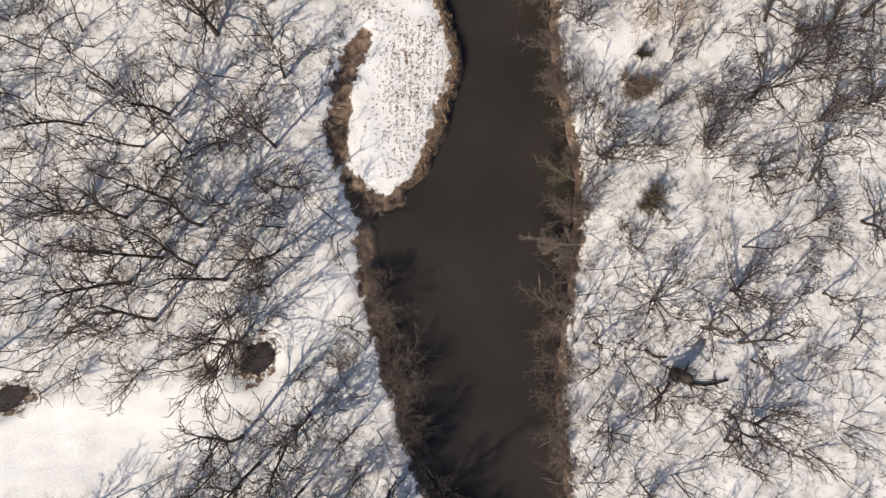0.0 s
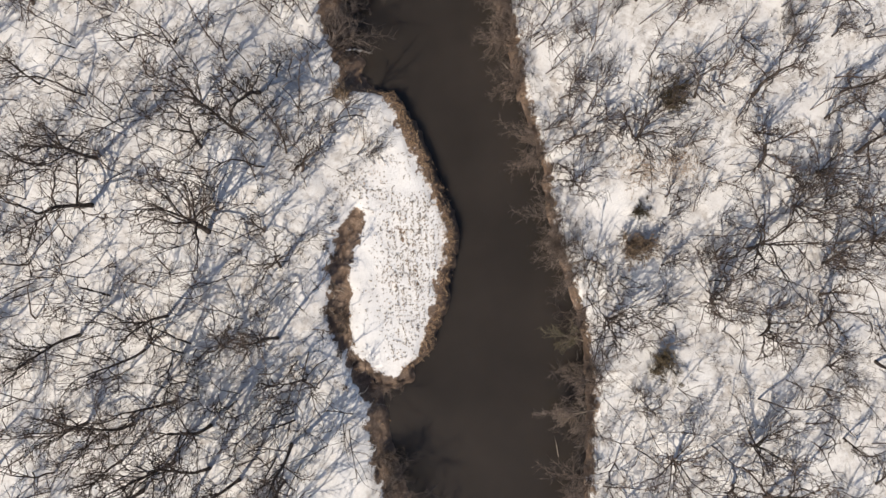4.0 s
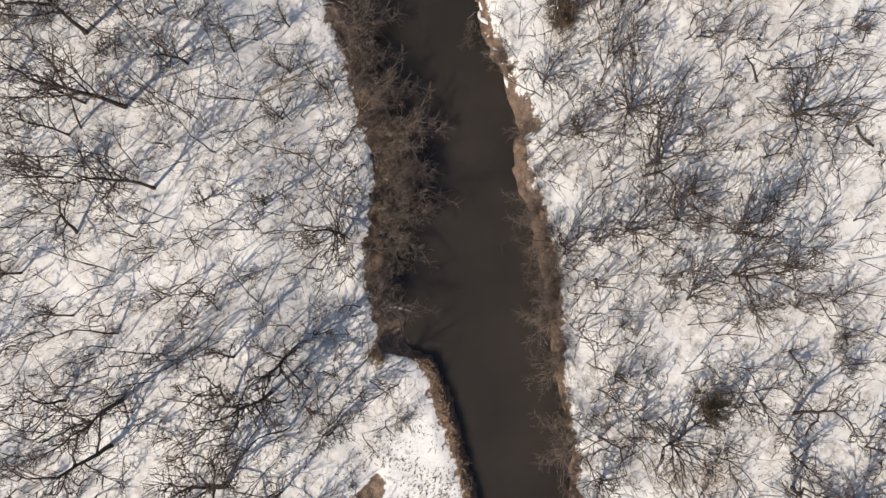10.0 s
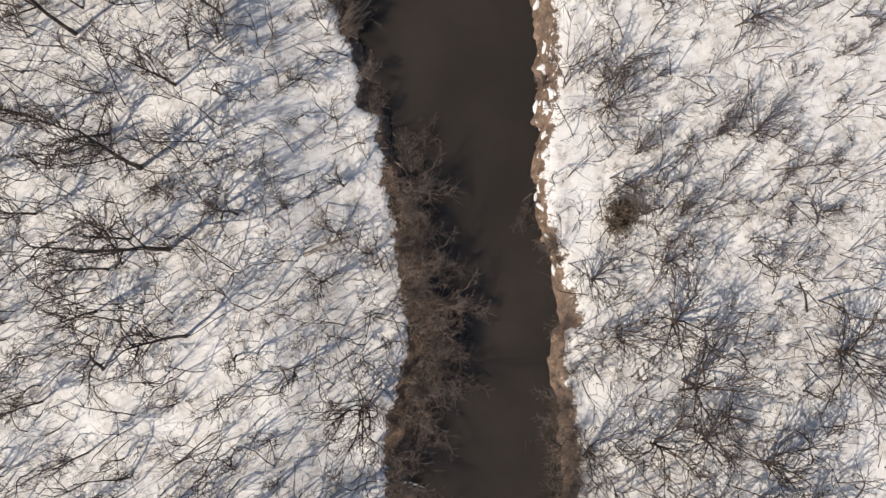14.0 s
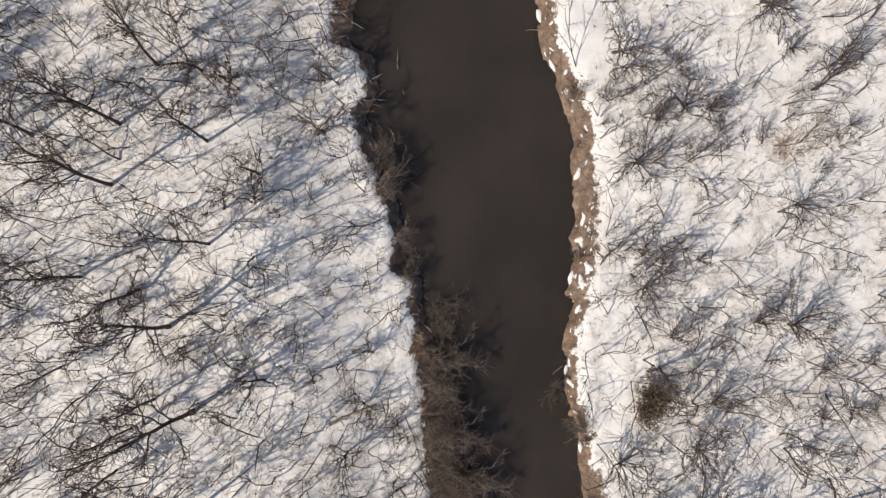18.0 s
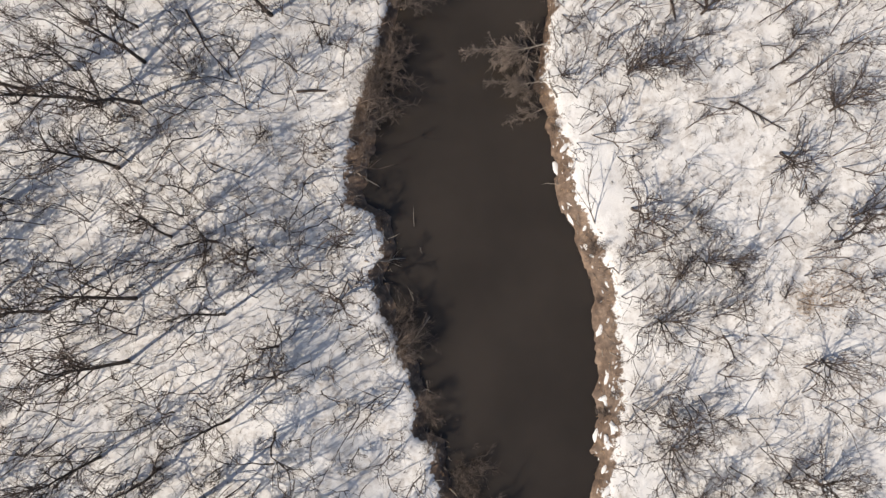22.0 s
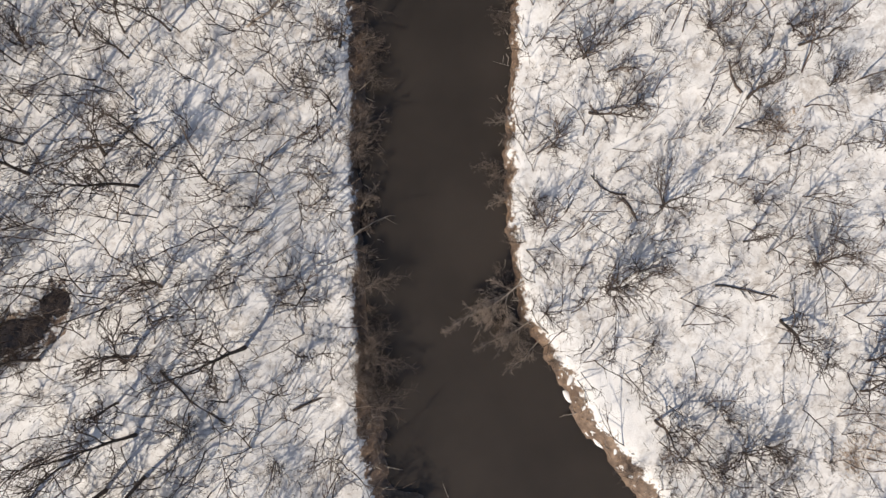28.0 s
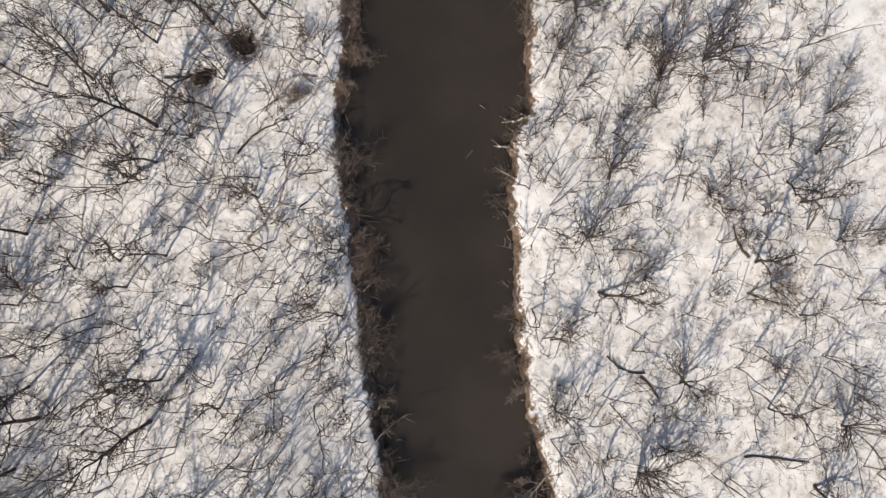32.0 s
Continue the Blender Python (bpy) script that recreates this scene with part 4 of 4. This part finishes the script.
for k, foot, tip, size in ((0, (10.6, 91.6), (4.7, 89.9), 0.95), (0, (10.2, 88.6), (5.0, 87.6), 0.7), (1, (10.3, 86.8), (7.5, 86.0), 0.6), (0, (10.3, -2.0), (4.8, -0.6), 0.7), (2, (11.3, 3.2), (8.9, 4.8), 0.95), (1, (10.9, 1.4), (9.2, 1.8), 0.6),
                           (1, (9.6, -5.5), (6.0, -5.0), 0.65), (1, (1.0, 61.6), (5.0, 62.6), 0.8), (1, (-1.7, 66.6), (2.0, 69.5), 0.7), (0, (3.0, 127.0), (9.0, 126.0), 0.7), (1, (6.0, 121.0), (9.5, 122.5), 0.7),
                           (1, (1.7, 43.6), (4.6, 43.0), 0.8), (1, (1.2, 52.3), (4.2, 51.6), 0.8), (1, (12.2, 98.6), (9.6, 98.2), 0.7), (1, (14.2, 104.0), (11.4, 104.6), 0.65), (1, (13.9, 29.5), (11.2, 30.0), 0.6),
                           (1, (1.5, 39.2), (4.6, 38.2), 0.8), (1, (-4.9, 85.0), (-1.5, 86.5), 0.8), (1, (0.4, 101.5), (3.6, 103.0), 0.7), (1, (14.0, 49.0), (11.8, 50.0), 0.55), (1, (-0.4, 33.5), (2.8, 34.8), 0.75)):
    lean_over(LEANERS[k], foot, tip, size, 74 if k == 0 else rng.uniform(52, 72))


def build_log(a, b, radius, stubs, label, mat, name="fallen_log", lift=0.0):
    """A crooked trunk lying from a to b, with broken branch stubs."""
    rng = random.Random(a[0] * 7 + b[1])
    log = new(name)
    z0, z1 = ground_z(*a), ground_z(*b)
    z0, z1 = max(z0, WATER_Z), max(z1, WATER_Z)
    log.matrix_basis = pose(a[0], a[1], z0)
    way = Vector((b[0] - a[0], b[1] - a[1], z1 - z0 + lift))
    n, bow = 8, rng.uniform(-0.16, 0.16)
    pts = [way * (k / n) + Vector((rng.gauss(0, 0.03), rng.gauss(0, 0.03), 0)) * way.length * 0.35 + Vector((-way.y, way.x, 0)) * (bow * math.sin(math.pi * k / n)) + Vector((0, 0, radius * 0.6)) for k in range(n + 1)]
    t = Buf()
    t.tube(pts, [radius * (1 - 0.075 * k) for k in range(n + 1)], 7)
    for end, r in ((0, radius), (n, radius * 0.4)):
        c = len(t.v)
        t.v.append(tuple(pts[end]))
        ring = range(0, 7) if end == 0 else range(c - 7, c)
        ring = list(ring)
        t.f += [(ring[(k + 1) % 7], ring[k], c) if end == 0 else (ring[k], ring[(k + 1) % 7], c) for k in range(7)]
    t.part("trunk", mat, log)
    for k in range(stubs):
        i = rng.randint(2, n - 1)
        d = aside(rng, way, rng.uniform(0.5, 1.0))
        d.z = abs(d.z) * 0.4
        st = Buf()
        bp = wander(rng, pts[i], d, way.length * rng.uniform(0.15, 0.4), 4, 0.22)
        st.tube(bp, [radius * 0.4, radius * 0.33, radius * 0.26, radius * 0.18, 0], 4)
        st.part("branch", mat, log)
    tagged(log, label, "log")


for a, b, r, st, label, mat in (
        ((14.6, -13.6), (18.6, -14.6), 0.16, 5, "dark fallen branch at the foot of a snag", BARK), ((14.4, -13.8), (12.4, -16.6), 0.13, 4, "dark fallen branch at the foot of a snag", BARK),
        ((20.0, 95.2), (20.5, 93.0), 0.13, 2, "short crooked log lying in snow", BARK), ((24.4, 86.4), (28.5, 83.9), 0.085, 8, "dark fallen trunk lying in snow", BARK),
        ((21.9, 117.1), (19.4, 117.9), 0.14, 5, "pale snow-dusted dead tree lying over the bank", LOG), ((19.8, 114.0), (18.0, 116.4), 0.16, 3, "pale snow-dusted log on the river bank", LOG),
        ((18.2, 113.2), (17.3, 114.9), 0.07, 2, "pale driftwood stick at the water's edge", PALE), ((-4.6, 74.8), (-1.5, 75.0), 0.09, 3, "thin pale fallen tree reaching over the water", PALE),
        ((-3.4, 66.8), (0.4, 70.2), 0.08, 3, "thin pale fallen tree reaching over the water", PALE), ((-5.8, 77.2), (-3.4, 79.0), 0.12, 3, "dark snow-dusted fallen trunk on the bank", LOG),
        ((-3.2, 132.4), (3.8, 130.8), 0.1, 4, "dark fallen trunk lying in snow", BARK), ((12.2, 9.3), (14.6, 8.2), 0.13, 1, "brown log lying across the river bank", PALE),
        ((0.6, 31.4), (2.6, 30.6), 0.1, 3, "snow-dusted fallen trunk at the water's edge", LOG), ((11.0, 87.2), (10.4, 89.4), 0.08, 2, "pale snow-dusted driftwood on the bank", LOG),
        ((-0.9, 99.4), (2.4, 100.2), 0.06, 2, "pale driftwood stick at the water's edge", PALE), ((-29.5, 101.5), (-26.0, 104.5), 0.12, 4, "pale dead branch lying beside a pool", LOG),
        ((22.5, 37.5), (25.5, 38.2), 0.1, 3, "dark fallen branch in snow", BARK),
        ((-0.6, 124.4), (4.2, 125.3), 0.1, 3, "straight dark fallen trunk lying in snow", BARK), ((-3.2, 117.7), (3.1, 122.5), 0.1, 6, "long thin fallen tree lying in snow", PALE),
        ((5.9, 128.2), (8.7, 126.5), 0.12, 4, "pale forked dead tree lying at the bank", LOG), ((-17.6, 94.6), (-14.2, 89.3), 0.09, 9, "dark fallen tree with broken branches in snow", BARK),
        ((-9.5, 88.3), (-3.8, 89.2), 0.11, 3, "thin fallen trunk reaching towards the river", BARK), ((40.3, 36.2), (39.4, 38.0), 0.14, 1, "short dark log lying in snow", BARK),
        ((32.7, 42.8), (32.3, 45.2), 0.1, 2, "short crooked log lying in snow", BARK), ((20.4, 95.3), (18.4, 97.7), 0.09, 4, "dark fallen branch in snow", BARK),
        ((-5.7, 49.5), (-2.2, 50.8), 0.15, 3, "brown fallen trunk beside the river bank", PALE), ((31.6, 99.7), (31.7, 102.5), 0.12, 2, "short dark log lying in snow", BARK),
        ((13.1, -10.9), (14.6, -11.9), 0.12, 3, "dark fallen branch at the foot of a snag", BARK)):
    build_log(a, b, r, st, label, mat)


def build_stick(a, b, radius):
    """A drowned pale branch that sticks out of the water at a slant."""
    rng = random.Random(a[0] + b[1])
    stick = Buf()
    d = Vector((b[0] - a[0], b[1] - a[1], 0.9))
    pts = wander(rng, Vector((0, 0, -0.4)), d, d.length, 4, 0.06)
    stick.tube(pts, [radius, radius * 0.9, radius * 0.75, radius * 0.6, 0], 4)
    ob = stick.part("driftwood_stick", PALE, None)
    ob.matrix_basis = pose(a[0], a[1], WATER_Z)
    tagged(ob, "pale bare stick standing out of the river water", "stick", "sticks in the river")


for a, b in (((-0.6, 76.6), (-1.3, 79.1)), ((-0.4, 76.2), (-0.1, 75.2)), ((-0.7, 70.9), (-1.2, 72.6)), ((-0.2, 71.0), (-1.1, 72.7)), ((6.4, -6.1), (6.6, -3.0)), ((6.6, -4.4), (9.0, -4.6)), ((16.9, 117.2), (15.2, 116.6)), ((18.3, 120.6), (18.6, 119.2)), ((4.4, -19.8), (2.9, -18.8))):
    build_stick(a, b, 0.045)


def build_snag(x, y):
    """A thick broken trunk that still stands."""
    rng = random.Random(5)
    snag = new("broken_trunk")
    snag.matrix_basis = pose(x, y, ground_z(x, y))
    b = Buf()
    pts = wander(rng, Vector((0, 0, -0.2)), Vector((0.15, 0.1, 1)), 3.3, 6, 0.05)
    b.tube(pts, [0.6, 0.5, 0.46, 0.44, 0.43, 0.4, 0.3], 9)
    b.f.append(tuple(range(len(b.v) - 9, len(b.v))))
    b.part("trunk", BARK, snag)
    for k in range(4):
        st = Buf()
        a = k * 1.6
        st.tube(wander(rng, pts[2 + k], Vector((math.cos(a), math.sin(a), 0.3)), 1.4, 4, 0.2), [0.11, 0.09, 0.07, 0.04, 0], 4)
        st.part("branch", BARK, snag)
    tagged(snag, "thick broken dead trunk still standing in snow", "dead tree")


build_snag(14.9, -13.3)


# ---- sticks, roots and snow clumps on the banks ----
def bank_place(rng, snowy):
    y = rng.uniform(-26, 138)
    if snowy:
        y = rng.uniform(47, 84)
        x = float(east_edge(y)) - rng.uniform(-0.1, 1.0) * float(along(EAST_BANK, y))
    elif rng.random() < 0.6:
        x = float(west_edge(y)) + rng.uniform(-0.4, 1.5)
    else:
        x = float(east_edge(y)) - rng.uniform(-0.5, 1.2)
    return x, y


def build_debris():
    rng = random.Random(91)
    buf = Buf()
    spots = [bank_place(rng, False) for _ in range(620)]
    zs = surface(np.array([p[0] for p in spots]), np.array([p[1] for p in spots]))[0]
    for (x, y), z in zip(spots, zs):
        a = rng.uniform(0, 6.3)
        pts = wander(rng, Vector((x, y, max(z, WATER_Z) + 0.05)), Vector((math.cos(a), math.sin(a), rng.uniform(-0.1, 0.35))), rng.uniform(0.4, 1.5), 3, 0.2)
        r = rng.uniform(0.015, 0.04)
        buf.tube(pts, [r, r * 0.9, r * 0.7, 0], 4)
    tagged(buf.part("bank_sticks", PALE, None), "pale dead sticks and bare roots scattered on the river banks", "sticks", kind="stuff")


build_debris()


def snow_material():
    m, t, b = material("clean_snow", 0.6)
    t.links.new(ramp(t, noise_tex(t, 3.0, 4).outputs[0], [(0.3, (0.8, 0.79, 0.785)), (0.7, (0.88, 0.875, 0.87))]).outputs[0], b.inputs["Base Color"])
    bump(t, b, noise_tex(t, 12, 4).outputs[0], 0.3, 0.05)
    return m


def build_clumps():
    """Small slumped lumps of snow left on the bare bank."""
    rng = random.Random(93)
    verts, faces = [], []
    spots = [bank_place(rng, True) for _ in range(90)]
    zs = surface(np.array([p[0] for p in spots]), np.array([p[1] for p in spots]))[0]
    for (x, y), z in zip(spots, zs):
        base, size, turn = len(verts), min(0.3, rng.expovariate(14) + 0.04), rng.gauss(1.5, 0.6)
        for ring, (h, w) in enumerate(((-0.1, 1.0), (0.2, 0.85), (0.32, 0.4))):
            for k in range(11):
                a = 2 * math.pi * k / 11
                u, v = math.cos(a) * w * size * 2.4 * rng.uniform(0.8, 1.15), math.sin(a) * w * size * rng.uniform(0.7, 1.1)
                verts.append((x + u * math.cos(turn) - v * math.sin(turn), y + u * math.sin(turn) + v * math.cos(turn), max(z, WATER_Z) + h * size))
        for ring in range(2):
            for k in range(11):
                i, j = base + ring * 11 + k, base + ring * 11 + (k + 1) % 11
                faces.append((i, j, j + 11, i + 11))
        faces.append(tuple(base + 22 + k for k in range(11)))
    tagged(mesh_object("snow_clumps", verts, faces, snow_material()), "small lumps of leftover snow along the brown river bank", "snow", kind="stuff")


build_clumps()


# ---- thin poles between the trees, past counting ----
def build_poles(count):
    rng = random.Random(77)
    spots = []
    while len(spots) < count:
        y = rng.uniform(-32, 146)
        x = rng.uniform(middle(y) - 40, middle(y) + 38)
        if rng.random() < 0.1:
            # brush comes right up to the east bank
            x = float(east_edge(y)) + rng.uniform(0.35, 5.0)
        if (x < west_edge(y) or rng.random() < (0.8 if 25 < y < 64 else 0.5)) and fits(x, y, 0.3, 0.3):
            spots.append((x, y))
    zs = surface(np.array([p[0] for p in spots]), np.array([p[1] for p in spots]))[0]
    buf = Buf()
    for (x, y), z in zip(spots, zs):
        h = rng.uniform(2.6, 6.5)
        r = 0.018 + 0.0065 * h
        pts = wander(rng, Vector((x, y, z - 0.1)), Vector((rng.gauss(0, 0.25), rng.gauss(0, 0.25), 1)), h, 4, 0.14)
        buf.tube(pts, [r, r * 0.85, r * 0.7, r * 0.5, 0], 3)
        for k in range(5):
            i = rng.randint(1, 3)
            bl = h * rng.uniform(0.2, 0.45)
            bp = wander(rng, pts[i], aside(rng, pts[i + 1] - pts[i], rng.uniform(0.4, 1.0)), bl, 2, 0.22, 0.05)
            buf.tube(bp, [r * 0.55, r * 0.42, 0], 3)
            twigs_on(rng, buf, bp, 2, bl * 0.5, 0.018, 0.25, 0)
    tagged(buf.part("thicket", TWIG, None), "thicket of thin leafless young stems between the trees", "thicket", kind="stuff")


build_poles(2900)


# ---- the wood goes on beyond the banks ----
def build_far_wood(count):
    rng = random.Random(55)
    buf = Buf()
    made = 0
    while made < count:
        y = rng.uniform(-120, 240)
        x = rng.uniform(-150, 170)
        inside = -34 < y < 150 and middle(y) - 43 < x < middle(y) + 39
        if inside or float(bank(x, y)[0]) < 2 or (y < -15 and -45 < x < -6 and abs(y + 8) < 5):
            continue
        made += 1
        h = rng.uniform(6, 11)
        pts = wander(rng, Vector((x, y, -0.2)), Vector((rng.gauss(0, 0.1), rng.gauss(0, 0.1), 1)), h, 4, 0.1)
        buf.tube(pts, [0.14, 0.12, 0.09, 0.06, 0], 4)
        for k in range(9):
            i = rng.randint(1, 3)
            bp = wander(rng, pts[i].lerp(pts[i + 1], rng.random()), aside(rng, pts[i + 1] - pts[i], rng.uniform(0.5, 1.0)), h * rng.uniform(0.25, 0.45), 2, 0.2, 0.08)
            buf.tube(bp, [0.05, 0.035, 0], 3)
            twigs_on(rng, buf, bp, 3, h * 0.12, 0.02, 0.3, 1)
    tagged(buf.part("far_wood", TWIG, None), "bare winter wood stretching away on both banks", "wood", kind="stuff")


build_far_wood(900)
